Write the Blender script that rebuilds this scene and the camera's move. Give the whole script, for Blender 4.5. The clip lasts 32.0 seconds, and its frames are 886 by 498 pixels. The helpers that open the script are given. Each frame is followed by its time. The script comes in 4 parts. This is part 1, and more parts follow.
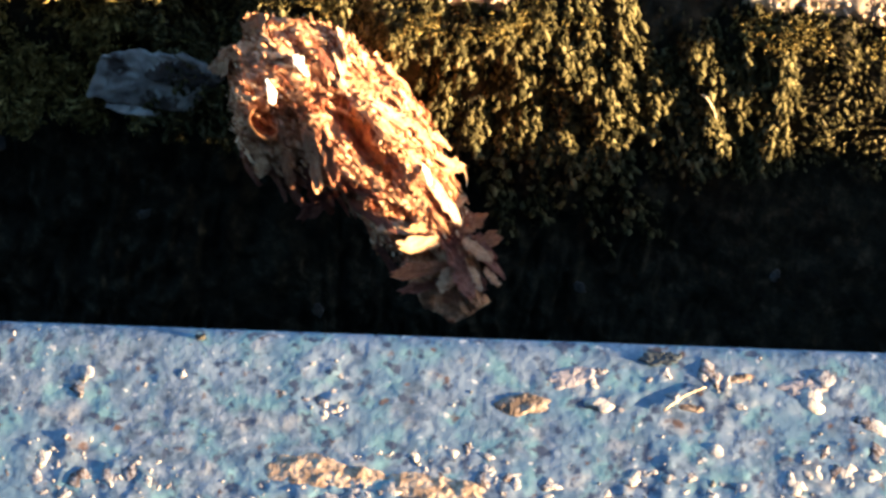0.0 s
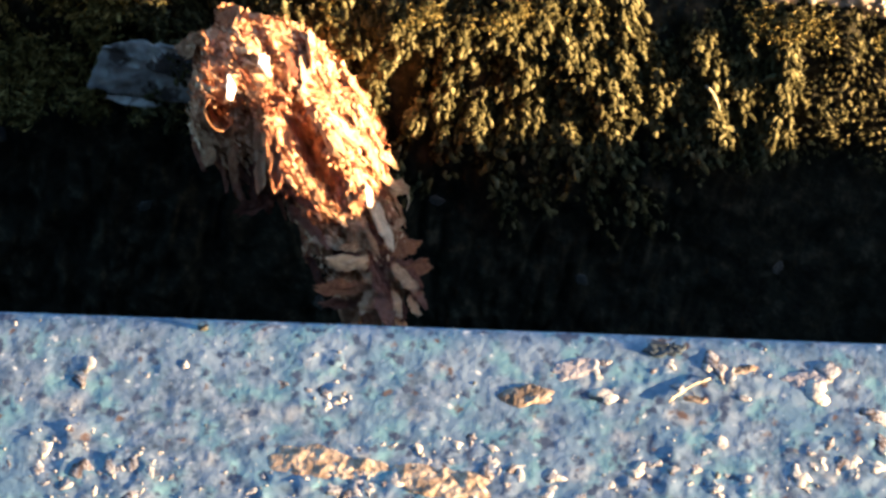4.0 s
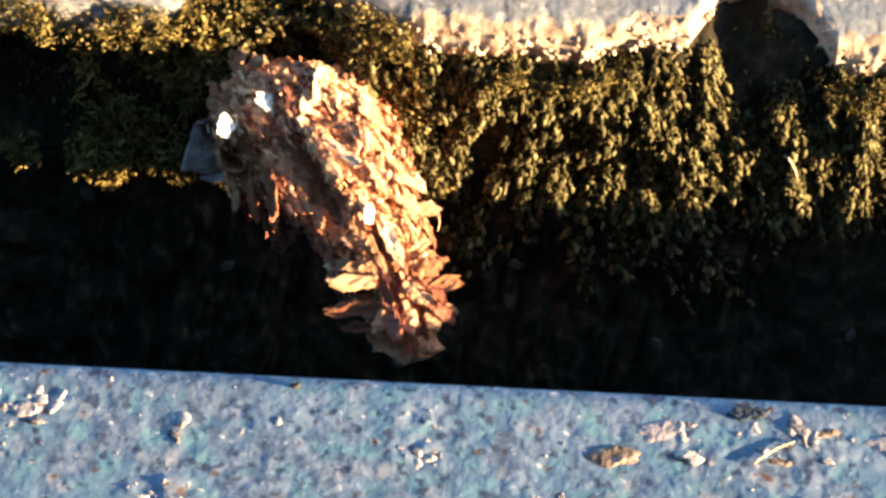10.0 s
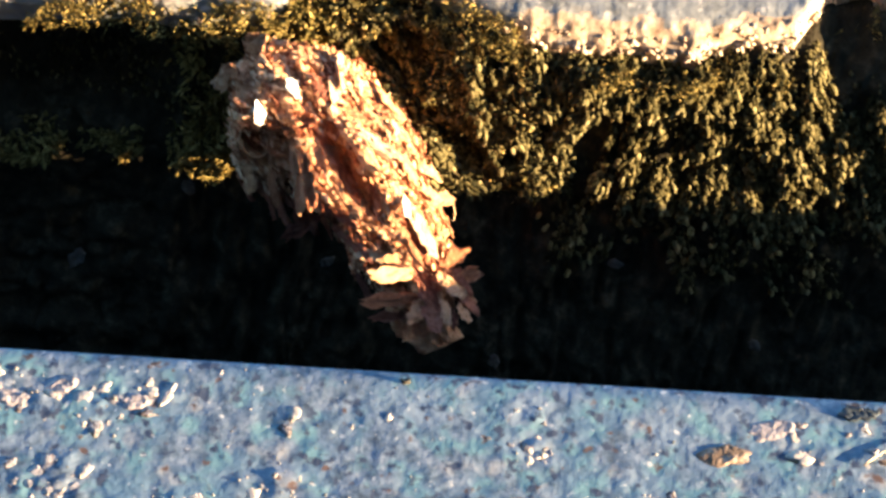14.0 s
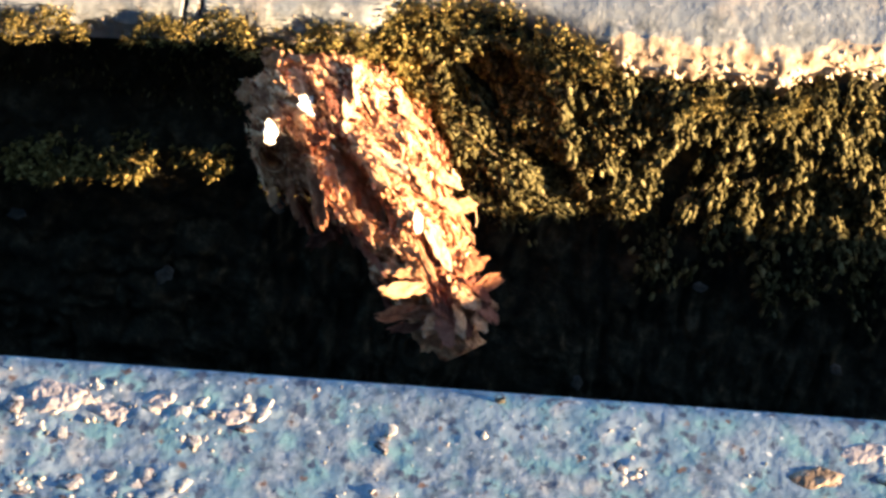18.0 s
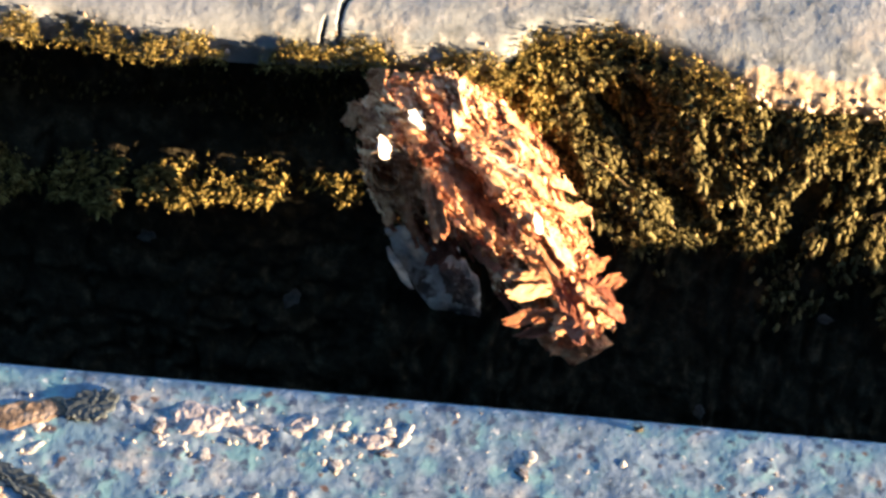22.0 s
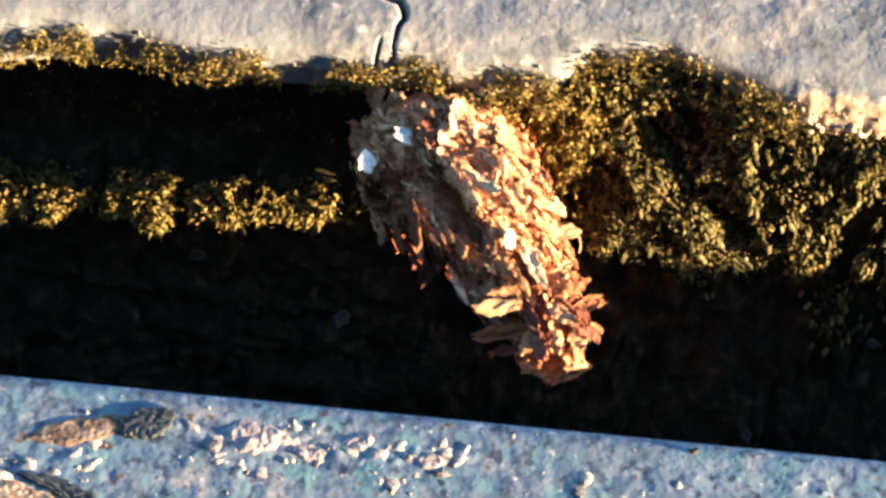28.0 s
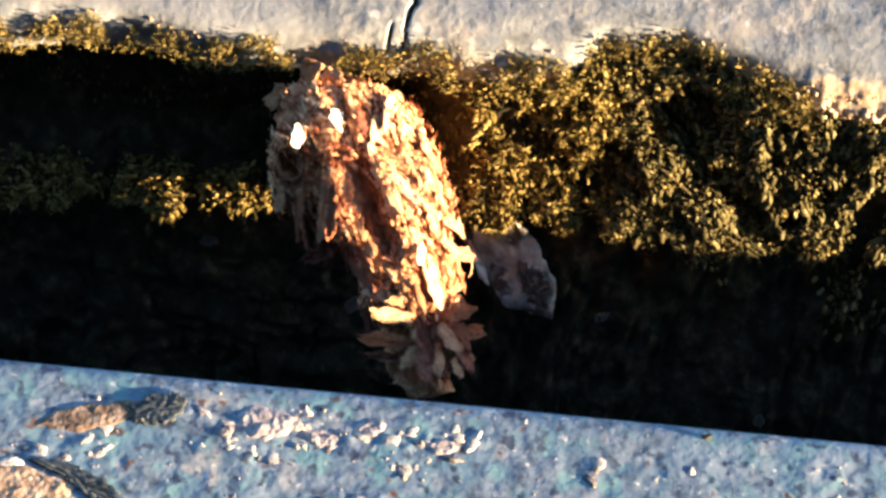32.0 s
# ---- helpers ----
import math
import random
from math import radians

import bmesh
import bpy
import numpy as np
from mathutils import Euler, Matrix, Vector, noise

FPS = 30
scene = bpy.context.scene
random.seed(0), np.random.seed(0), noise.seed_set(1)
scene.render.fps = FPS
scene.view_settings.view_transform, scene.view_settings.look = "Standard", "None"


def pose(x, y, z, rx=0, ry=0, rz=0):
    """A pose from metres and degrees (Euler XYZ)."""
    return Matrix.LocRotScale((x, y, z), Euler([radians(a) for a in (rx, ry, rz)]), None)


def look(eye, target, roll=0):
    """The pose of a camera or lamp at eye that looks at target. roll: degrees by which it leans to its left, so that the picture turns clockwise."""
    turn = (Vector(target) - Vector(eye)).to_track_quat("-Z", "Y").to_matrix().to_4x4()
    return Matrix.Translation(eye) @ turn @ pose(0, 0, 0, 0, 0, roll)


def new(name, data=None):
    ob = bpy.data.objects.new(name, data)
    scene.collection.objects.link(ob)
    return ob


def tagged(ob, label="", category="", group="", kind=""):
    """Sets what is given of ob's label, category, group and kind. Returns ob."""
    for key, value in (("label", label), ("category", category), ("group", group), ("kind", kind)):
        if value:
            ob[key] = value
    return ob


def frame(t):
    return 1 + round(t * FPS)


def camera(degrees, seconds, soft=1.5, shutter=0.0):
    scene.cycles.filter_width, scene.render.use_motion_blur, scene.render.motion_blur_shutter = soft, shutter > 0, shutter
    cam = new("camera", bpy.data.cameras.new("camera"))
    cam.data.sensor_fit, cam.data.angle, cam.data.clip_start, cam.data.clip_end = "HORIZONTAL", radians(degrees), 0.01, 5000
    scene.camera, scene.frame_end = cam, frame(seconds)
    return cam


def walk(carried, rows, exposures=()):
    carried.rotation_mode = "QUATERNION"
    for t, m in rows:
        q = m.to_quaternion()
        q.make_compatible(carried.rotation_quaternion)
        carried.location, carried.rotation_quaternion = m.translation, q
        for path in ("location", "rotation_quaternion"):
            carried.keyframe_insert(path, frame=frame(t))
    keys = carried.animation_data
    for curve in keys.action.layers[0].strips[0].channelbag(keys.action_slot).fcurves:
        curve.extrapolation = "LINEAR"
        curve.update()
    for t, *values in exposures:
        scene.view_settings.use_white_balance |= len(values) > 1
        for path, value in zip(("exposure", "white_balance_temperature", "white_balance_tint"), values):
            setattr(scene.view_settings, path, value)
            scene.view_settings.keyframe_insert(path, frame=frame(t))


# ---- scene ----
cam = camera(16.0, 32.0, soft=3.0)

# time, x, y, z in metres, turn in degrees
PATH = [
    (0.0, 0.03190, -0.15141, 0.22953, 35.007, 0.743, 2.959),
    (0.5, 0.03201, -0.15175, 0.22853, 35.156, 0.738, 2.973),
    (1.0, 0.03155, -0.15158, 0.22895, 35.054, 0.602, 2.920),
    (1.5, 0.03159, -0.15192, 0.22856, 35.137, 0.641, 2.916),
    (2.0, 0.03128, -0.15162, 0.22851, 35.123, 0.620, 2.863),
    (2.5, 0.03102, -0.15192, 0.22858, 35.176, 0.582, 2.877),
    (3.0, 0.03072, -0.15157, 0.22878, 35.056, 0.507, 2.925),
    (3.5, 0.03077, -0.15162, 0.22795, 35.062, 0.573, 2.890),
    (5.5, 0.02998, -0.15213, 0.22878, 35.029, 0.527, 2.959),
    (6.0, 0.02948, -0.15227, 0.22855, 35.137, 0.484, 2.949),
    (6.5, 0.02942, -0.15250, 0.22888, 35.172, 0.493, 3.004),
    (7.0, 0.02943, -0.15256, 0.22872, 35.215, 0.482, 3.029),
    (7.5, 0.02850, -0.15324, 0.22912, 35.278, 0.421, 3.131),
    (8.0, 0.02711, -0.15355, 0.22890, 35.450, 0.326, 3.131),
    (8.5, 0.02639, -0.15347, 0.23035, 35.476, 0.265, 3.176),
    (9.0, 0.02511, -0.15417, 0.23070, 35.759, 0.198, 3.243),
    (9.5, 0.02416, -0.15517, 0.23228, 36.110, 0.076, 3.251),
    (10.0, 0.02172, -0.15580, 0.23222, 36.297, -0.118, 3.390),
    (10.5, 0.02078, -0.15617, 0.23275, 36.407, -0.177, 3.432),
    (11.0, 0.01965, -0.15636, 0.23263, 36.431, -0.332, 3.412),
    (11.5, 0.01931, -0.15657, 0.23251, 36.501, -0.411, 3.437),
    (12.0, 0.01803, -0.15729, 0.23280, 36.583, -0.543, 3.438),
    (12.5, 0.01409, -0.15702, 0.23260, 36.489, -0.602, 3.704),
    (13.0, 0.01305, -0.15792, 0.23157, 36.657, -0.463, 3.821),
    (13.5, 0.01267, -0.15757, 0.23159, 36.537, -0.477, 3.916),
    (14.0, 0.01207, -0.15730, 0.23170, 36.442, -0.497, 3.957),
    (14.5, 0.01180, -0.15714, 0.23184, 36.393, -0.519, 3.989),
    (16.5, 0.01065, -0.15805, 0.23166, 36.586, -0.508, 4.124),
    (17.0, 0.00883, -0.15797, 0.23178, 36.401, -0.474, 4.303),
    (17.5, 0.00683, -0.15869, 0.23233, 36.597, -0.609, 4.391),
    (18.0, 0.00378, -0.16009, 0.23341, 36.938, -0.892, 4.540),
    (18.5, 0.00201, -0.16032, 0.23407, 37.035, -1.035, 4.602),
    (19.0, 0.00063, -0.16139, 0.23450, 37.282, -1.095, 4.744),
    (19.5, -0.00058, -0.16135, 0.23491, 37.345, -1.240, 4.783),
    (20.0, -0.00131, -0.16181, 0.23458, 37.487, -1.372, 4.764),
    (20.5, -0.00237, -0.16192, 0.23488, 37.479, -1.535, 4.757),
    (21.0, -0.00447, -0.16197, 0.23449, 37.414, -1.526, 4.857),
    (21.5, -0.00514, -0.16219, 0.23498, 37.398, -1.411, 5.048),
    (22.0, -0.00815, -0.16210, 0.23537, 37.322, -1.321, 5.349),
    (22.5, -0.01362, -0.16404, 0.23564, 37.614, -1.728, 5.395),
    (23.0, -0.01263, -0.16370, 0.23604, 37.814, -1.828, 5.417),
    (23.5, -0.01591, -0.16472, 0.23587, 38.060, -2.080, 5.421),
    (24.0, -0.01524, -0.16421, 0.23553, 38.033, -1.998, 5.547),
    (24.5, -0.01597, -0.16441, 0.23539, 37.986, -1.978, 5.564),
    (25.0, -0.01477, -0.16382, 0.23530, 37.956, -1.925, 5.508),
    (25.5, -0.01438, -0.16411, 0.23505, 37.981, -1.890, 5.543),
    (27.5, -0.01435, -0.16385, 0.23503, 37.842, -1.826, 5.559),
    (28.0, -0.01418, -0.16386, 0.23548, 37.845, -1.753, 5.583),
    (28.5, -0.01411, -0.16393, 0.23537, 37.898, -1.728, 5.595),
    (29.0, -0.01431, -0.16373, 0.23536, 37.839, -1.766, 5.562),
    (29.5, -0.01483, -0.16374, 0.23491, 37.829, -1.839, 5.563),
    (30.0, -0.01393, -0.16351, 0.23526, 37.747, -1.677, 5.628),
    (30.5, -0.01386, -0.16339, 0.23436, 37.707, -1.608, 5.623),
    (31.0, -0.01392, -0.16333, 0.23458, 37.576, -1.554, 5.693),
    (31.5, -0.01435, -0.16350, 0.23478, 37.596, -1.618, 5.660),
    (32.0, -0.01419, -0.16358, 0.23451, 37.649, -1.573, 5.707),
]
walk(cam, [(r[0], pose(*r[1:])) for r in PATH])

# ---- light: low evening sun raking along the gap, open blue sky ----
TO_SUN = Vector((4.55, -1.0, 0.49)).normalized()
SUN_EL = math.asin(TO_SUN.z)
SUN_AZ = math.atan2(TO_SUN.x, TO_SUN.y)
world = bpy.data.worlds.new("sky")
scene.world = world
world.use_nodes = True
wt = world.node_tree
sky = wt.nodes.new("ShaderNodeTexSky")
sky.sky_type = 'NISHITA'
sky.sun_disc = False
sky.sun_elevation = SUN_EL
sky.sun_rotation = SUN_AZ
sky.air_density, sky.dust_density, sky.ozone_density = 1.0, 0.6, 3.0
wt.links.new(sky.outputs[0], wt.nodes["Background"].inputs[0])
wt.nodes["Background"].inputs[1].default_value = 0.095
sun = new("sun", bpy.data.lights.new("sun", "SUN"))
sun.data.energy, sun.data.angle, sun.data.color = 5.3, radians(0.5), (1.0, 0.72, 0.42)
sun.matrix_world = look(TO_SUN * 3, (0, 0, 0))
scene.view_settings.exposure = 3.3

MM = 0.001


# ---- helpers ----
def part(name, bm, material, parent, label=""):
    """Links a bmesh as one mesh object under a thing or a part."""
    me = bpy.data.meshes.new(name)
    bm.to_mesh(me)
    bm.free()
    return link(name, me, material, parent, label)


def link(name, me, material=None, parent=None, label=""):
    if material and not me.materials:
        me.materials.append(material)
    ob = new(name, me)
    ob.parent = parent
    return tagged(ob, label)


def mesh_np(name, verts, faces, smooth=True):
    me = bpy.data.meshes.new(name)
    me.from_pydata(verts.tolist() if hasattr(verts, "tolist") else verts, [], faces.tolist() if hasattr(faces, "tolist") else faces)
    me.polygons.foreach_set("use_smooth", [smooth] * len(me.polygons))
    me.update()
    return me


LAT = np.random.RandomState(5).rand(256, 256)


def vnoise(x, y):
    """Smooth value noise, 0 to 1, lattice of one unit."""
    x, y = np.asarray(x, float), np.asarray(y, float)
    xi, yi = np.floor(x).astype(int), np.floor(y).astype(int)
    u, v = x - xi, y - yi
    u, v = u * u * (3 - 2 * u), v * v * (3 - 2 * v)
    a, b = LAT[xi % 256, yi % 256], LAT[(xi + 1) % 256, yi % 256]
    c, d = LAT[xi % 256, (yi + 1) % 256], LAT[(xi + 1) % 256, (yi + 1) % 256]
    return (a * (1 - u) + b * u) * (1 - v) + (c * (1 - u) + d * u) * v


def fbm(x, y, octaves=4, gain=0.5):
    total, amp, norm = 0, 1.0, 0
    for o in range(octaves):
        total = total + amp * (vnoise(x * 2 ** o + 17.3 * o, y * 2 ** o + 9.1 * o) - 0.5)
        norm += amp
        amp *= gain
    return total / norm * 2


def spread(fine_lo, fine_hi, step, far, grow=1.5):
    """Coordinates that are close together in the middle and reach far out on both sides."""
    mid = list(np.arange(fine_lo, fine_hi + step / 2, step))
    lo, hi, d = [], [], step
    x = fine_lo
    while x > -far:
        d *= grow
        x -= d
        lo.append(x)
    x, d = fine_hi, step
    while x < far:
        d *= grow
        x += d
        hi.append(x)
    return np.array(lo[::-1] + mid + hi)


def grid_faces(nu, nv):
    i = np.arange(nu - 1)[:, None] * nv + np.arange(nv - 1)[None, :]
    i = i.ravel()
    return np.stack([i, i + nv, i + nv + 1, i + 1], 1)


# ---- materials ----
def material(name, stops, rough=0.85, scale=600.0, detail=6.0, bump=0.0, bump_scale=2500.0, second=None, island=0.0, rnd=0.0, spec=0.3, stretch=None, third=None, more=()):
    """Noise through a colour ramp, a second larger stain, a fine bump, and a shift from piece to piece."""
    m = bpy.data.materials.new(name)
    m.use_nodes = True
    t = m.node_tree
    n, l = t.nodes, t.links
    bsdf = n["Principled BSDF"]
    bsdf.inputs["Roughness"].default_value = rough
    bsdf.inputs["Specular IOR Level"].default_value = spec
    co = n.new("ShaderNodeTexCoord")
    no = n.new("ShaderNodeTexNoise")
    no.inputs["Scale"].default_value, no.inputs["Detail"].default_value = scale, detail
    no.inputs["Roughness"].default_value = 0.65
    vec = co.outputs["Object"]
    if stretch:
        mp = n.new("ShaderNodeMapping")
        mp.inputs["Scale"].default_value = stretch
        l.new(vec, mp.inputs["Vector"])
        vec = mp.outputs["Vector"]
    l.new(vec, no.inputs["Vector"])
    ramp = n.new("ShaderNodeValToRGB")
    e = ramp.color_ramp.elements
    while len(e) < len(stops):
        e.new(0.5)
    for k, (p, c) in enumerate(stops):
        e[k].position, e[k].color = p, (*c, 1)
    fac = no.outputs["Fac"]
    if island or rnd:
        if island:
            g = n.new("ShaderNodeNewGeometry")
            src = g.outputs["Random Per Island"]
        else:
            g = n.new("ShaderNodeObjectInfo")
            src = g.outputs["Random"]
        ma = n.new("ShaderNodeMath")
        ma.operation = 'MULTIPLY_ADD'
        l.new(src, ma.inputs[0])
        ma.inputs[1].default_value = island or rnd
        ma.inputs[2].default_value = -(island or rnd) / 2
        ad = n.new("ShaderNodeMath")
        ad.operation = 'ADD'
        l.new(fac, ad.inputs[0])
        l.new(ma.outputs[0], ad.inputs[1])
        fac = ad.outputs[0]
    l.new(fac, ramp.inputs["Fac"])
    col = ramp.outputs["Color"]
    for stain in (second, third, *more):
        if not stain:
            continue
        sc, colour, lo, hi = stain
        n2 = n.new("ShaderNodeTexNoise")
        n2.inputs["Scale"].default_value, n2.inputs["Detail"].default_value = sc, 4.0
        l.new(co.outputs["Object"], n2.inputs["Vector"])
        r2 = n.new("ShaderNodeMapRange")
        r2.inputs["From Min"].default_value, r2.inputs["From Max"].default_value = lo, hi
        l.new(n2.outputs["Fac"], r2.inputs["Value"])
        mix = n.new("ShaderNodeMix")
        mix.data_type = 'RGBA'
        l.new(r2.outputs["Result"], mix.inputs["Factor"])
        l.new(col, mix.inputs["A"])
        mix.inputs["B"].default_value = (*colour, 1)
        col = mix.outputs["Result"]
    l.new(col, bsdf.inputs["Base Color"])
    if bump:
        nb = n.new("ShaderNodeTexNoise")
        nb.inputs["Scale"].default_value, nb.inputs["Detail"].default_value = bump_scale, 5.0
        l.new(vec, nb.inputs["Vector"])
        bp = n.new("ShaderNodeBump")
        bp.inputs["Strength"].default_value, bp.inputs["Distance"].default_value = 0.9, bump
        l.new(nb.outputs["Fac"], bp.inputs["Height"])
        l.new(bp.outputs["Normal"], bsdf.inputs["Normal"])
    return m


M_NEAR = material("weathered_paint", [(0.30, (0.0188, 0.0283, 0.0465)), (0.41, (0.0621, 0.0944, 0.139)), (0.50, (0.111, 0.155, 0.214)), (0.60, (0.178, 0.222, 0.283)), (0.70, (0.301, 0.33, 0.357))],
                  rough=0.7, scale=560, detail=6.0, bump=0.0001, bump_scale=1000, second=(170, (0.0893, 0.16, 0.232), 0.44, 0.60), third=(260, (0.282, 0.288, 0.298), 0.58, 0.70), spec=0.5,
                  more=((120, (0.165, 0.22, 0.285), 0.54, 0.65), (330, (0.115, 0.225, 0.262), 0.52, 0.64), (650, (0.035, 0.05, 0.09), 0.57, 0.65), (520, (0.105, 0.06, 0.046), 0.64, 0.70), (900, (0.50, 0.50, 0.49), 0.65, 0.73)))
M_FAR = material("pale_stone", [(0.30, (0.0772, 0.0825, 0.0872)), (0.45, (0.178, 0.189, 0.197)), (0.7, (0.278, 0.284, 0.278))],
                 rough=0.8, scale=420, bump=0.0001, bump_scale=1300, second=(110, (0.32, 0.285, 0.25), 0.54, 0.70), third=(300, (0.16, 0.18, 0.205), 0.54, 0.66), more=((700, (0.46, 0.44, 0.41), 0.6, 0.72), (45, (0.2, 0.215, 0.24), 0.5, 0.62)))
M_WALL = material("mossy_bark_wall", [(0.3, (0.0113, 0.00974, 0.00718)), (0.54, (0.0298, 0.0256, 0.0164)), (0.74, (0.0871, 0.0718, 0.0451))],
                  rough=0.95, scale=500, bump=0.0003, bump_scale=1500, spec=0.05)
M_MOSS = material("olive_moss", [(0.25, (0.00921, 0.00905, 0.00325)), (0.5, (0.0705, 0.0592, 0.0237)), (0.72, (0.157, 0.133, 0.0603)), (0.9, (0.245, 0.214, 0.114))],
                  rough=0.9, scale=900, island=0.5, bump=0.00008, bump_scale=5000, spec=0.08)
M_TUFT = material("golden_moss", [(0.2, (0.0307, 0.0265, 0.00826)), (0.5, (0.147, 0.111, 0.0317)), (0.8, (0.347, 0.257, 0.0899))],
                  rough=0.9, scale=900, island=0.5, spec=0.1)
M_LEAF = material("moss_leaf", [(0.25, (0.0114, 0.0106, 0.00407)), (0.5, (0.0844, 0.0714, 0.0294)), (0.75, (0.191, 0.162, 0.0774)), (0.92, (0.322, 0.283, 0.163))], rough=0.9, scale=900, island=0.45, spec=0.08)
M_GRAIN = material("pale_sand_grain", [(0.15, (0.044, 0.0422, 0.0396)), (0.4, (0.15, 0.141, 0.136)), (0.8, (0.299, 0.273, 0.246))],
                   rough=0.5, scale=900, island=0.8, spec=0.5)
M_CRUMB = material("dark_crumb", [(0.3, (0.02, 0.018, 0.015)), (0.6, (0.06, 0.055, 0.045)), (0.8, (0.14, 0.12, 0.09))], scale=900, bump=0.0001)
M_SILK = material("brown_silk", [(0.3, (0.138, 0.0388, 0.0169)), (0.5, (0.491, 0.218, 0.104)), (0.7, (0.765, 0.463, 0.274))],
                  scale=700, bump=0.0003, bump_scale=2200, second=(230, (0.17, 0.0539, 0.0225), 0.52, 0.62))
M_CHIP = material("bark_chip", [(0.25, (0.168, 0.0443, 0.0189)), (0.5, (0.51, 0.203, 0.0945)), (0.72, (0.785, 0.463, 0.265))],
                  scale=5, bump=0.00025, bump_scale=14, rnd=0.35, stretch=(0.7, 3.5, 3.5))
M_PALE = material("pale_chip", [(0.3, (0.483, 0.272, 0.149)), (0.6, (0.792, 0.546, 0.354))], scale=5, bump=0.0002, bump_scale=12, rnd=0.25, stretch=(0.7, 3.0, 3.0))
# grey-brown chips, darkened further to carry shade on the flank and tail
M_DRAB_SHADE = material("drab_shade_chip", [(0.28, (0.0663, 0.0155, 0.00874)), (0.5, (0.221, 0.0643, 0.0349)), (0.74, (0.442, 0.171, 0.107))], scale=5, bump=0.00025, bump_scale=14, rnd=0.35, stretch=(0.7, 3.5, 3.5))
M_TAN = material("tan_chip", [(0.3, (0.314, 0.125, 0.0566)), (0.65, (0.707, 0.397, 0.211))], scale=5, bump=0.0002, bump_scale=12, rnd=0.25, stretch=(0.7, 3.0, 3.0))
M_WHITE = material("white_flake", [(0.3, (0.72, 0.66, 0.58)), (0.7, (0.85, 0.82, 0.76))], scale=4, bump=0.0001, bump_scale=8)
M_CUP = material("seed_husk", [(0.3, (0.17, 0.065, 0.026)), (0.7, (0.40, 0.18, 0.08))], scale=900, bump=0.0001)
M_FLAKE = material("grey_bark", [(0.3, (0.18, 0.162, 0.144)), (0.5, (0.372, 0.342, 0.306)), (0.72, (0.576, 0.54, 0.48))],
                   rough=0.95, spec=0.08, scale=450, bump=0.0003, bump_scale=900, second=(260, (0.09, 0.07, 0.06), 0.54, 0.62), third=(500, (0.5, 0.48, 0.42), 0.58, 0.66))
M_PEBBLE = material("crust_pebble", [(0.28, (0.07, 0.045, 0.04)), (0.42, (0.22, 0.21, 0.23)), (0.55, (0.30, 0.285, 0.29)), (0.75, (0.56, 0.47, 0.38))], scale=2.2, bump=0.0002, bump_scale=5, rnd=0.4)
M_FLECK = material("dull_fleck", [(0.3, (0.03, 0.0282, 0.0252)), (0.7, (0.09, 0.084, 0.075))], scale=700, bump=0.0001)
M_LAYER = material("dark_bark", [(0.3, (0.04, 0.03, 0.027)), (0.7, (0.13, 0.10, 0.085))], scale=600, bump=0.0003, bump_scale=1200)
M_STRAW = material("straw", [(0.3, (0.45, 0.32, 0.18)), (0.7, (0.72, 0.60, 0.42))], scale=1500)
M_STEM = material("stem", [(0.3, (0.05, 0.036, 0.016)), (0.7, (0.16, 0.12, 0.055))], scale=1500)
M_SOIL = material("soil", [(0.3, (0.02, 0.016, 0.011)), (0.7, (0.07, 0.055, 0.04))], rough=0.95, scale=300, bump=0.0008, bump_scale=600)
M_SLATE = material("slate_scale", [(0.3, (0.016, 0.022, 0.028)), (0.55, (0.04, 0.05, 0.058)), (0.75, (0.10, 0.105, 0.10))], rough=0.6, scale=500, bump=0.00004, bump_scale=1800)
M_RUST = material("brown_crust", [(0.3, (0.0315, 0.0225, 0.0169)), (0.5, (0.152, 0.103, 0.0731)), (0.72, (0.45, 0.351, 0.281))], scale=700, bump=0.0002, bump_scale=1900)
M_GOLD = material("golden_crust", [(0.3, (0.08, 0.048, 0.0328)), (0.48, (0.32, 0.216, 0.148)), (0.7, (0.592, 0.456, 0.344))], scale=900, bump=0.0002, bump_scale=1900)
M_PINK = material("pink_crust", [(0.3, (0.13, 0.12, 0.13)), (0.5, (0.29, 0.255, 0.26)), (0.72, (0.47, 0.40, 0.37))], scale=700, bump=0.00015, bump_scale=1900)
M_RIM = material("plaster_rim", [(0.3, (0.18, 0.113, 0.072)), (0.5, (0.414, 0.31, 0.225)), (0.7, (0.594, 0.513, 0.414))], scale=700, bump_scale=1500, bump=0.0001)


# ---- the two slabs, the wall of the gap, and the ground under them ----
def near_crust(x, y):
    """1 on crusted patches of the near slab, 0 on its bare paint."""
    c = np.zeros_like(np.asarray(x, float)) - 0.25
    for cx, cy, rx, ry in ((-35, -5, 15, 3.6), (-57, -9, 7, 6), (-12, -7, 7, 3.0), (-10, -16, 10, 4), (18, -16, 15, 3.6), (46, -5, 10, 2.2), (48, -13, 12, 4), (12, -8, 5, 1.6), (-35, -15, 10, 4)):
        c = np.maximum(c, 0.9 - 0.7 * (((x - cx) / rx) ** 2 + ((y - cy) / ry) ** 2))
    return np.clip(c + 1.2 * fbm(x / 5 + 5, y / 4, 3), 0, 1)


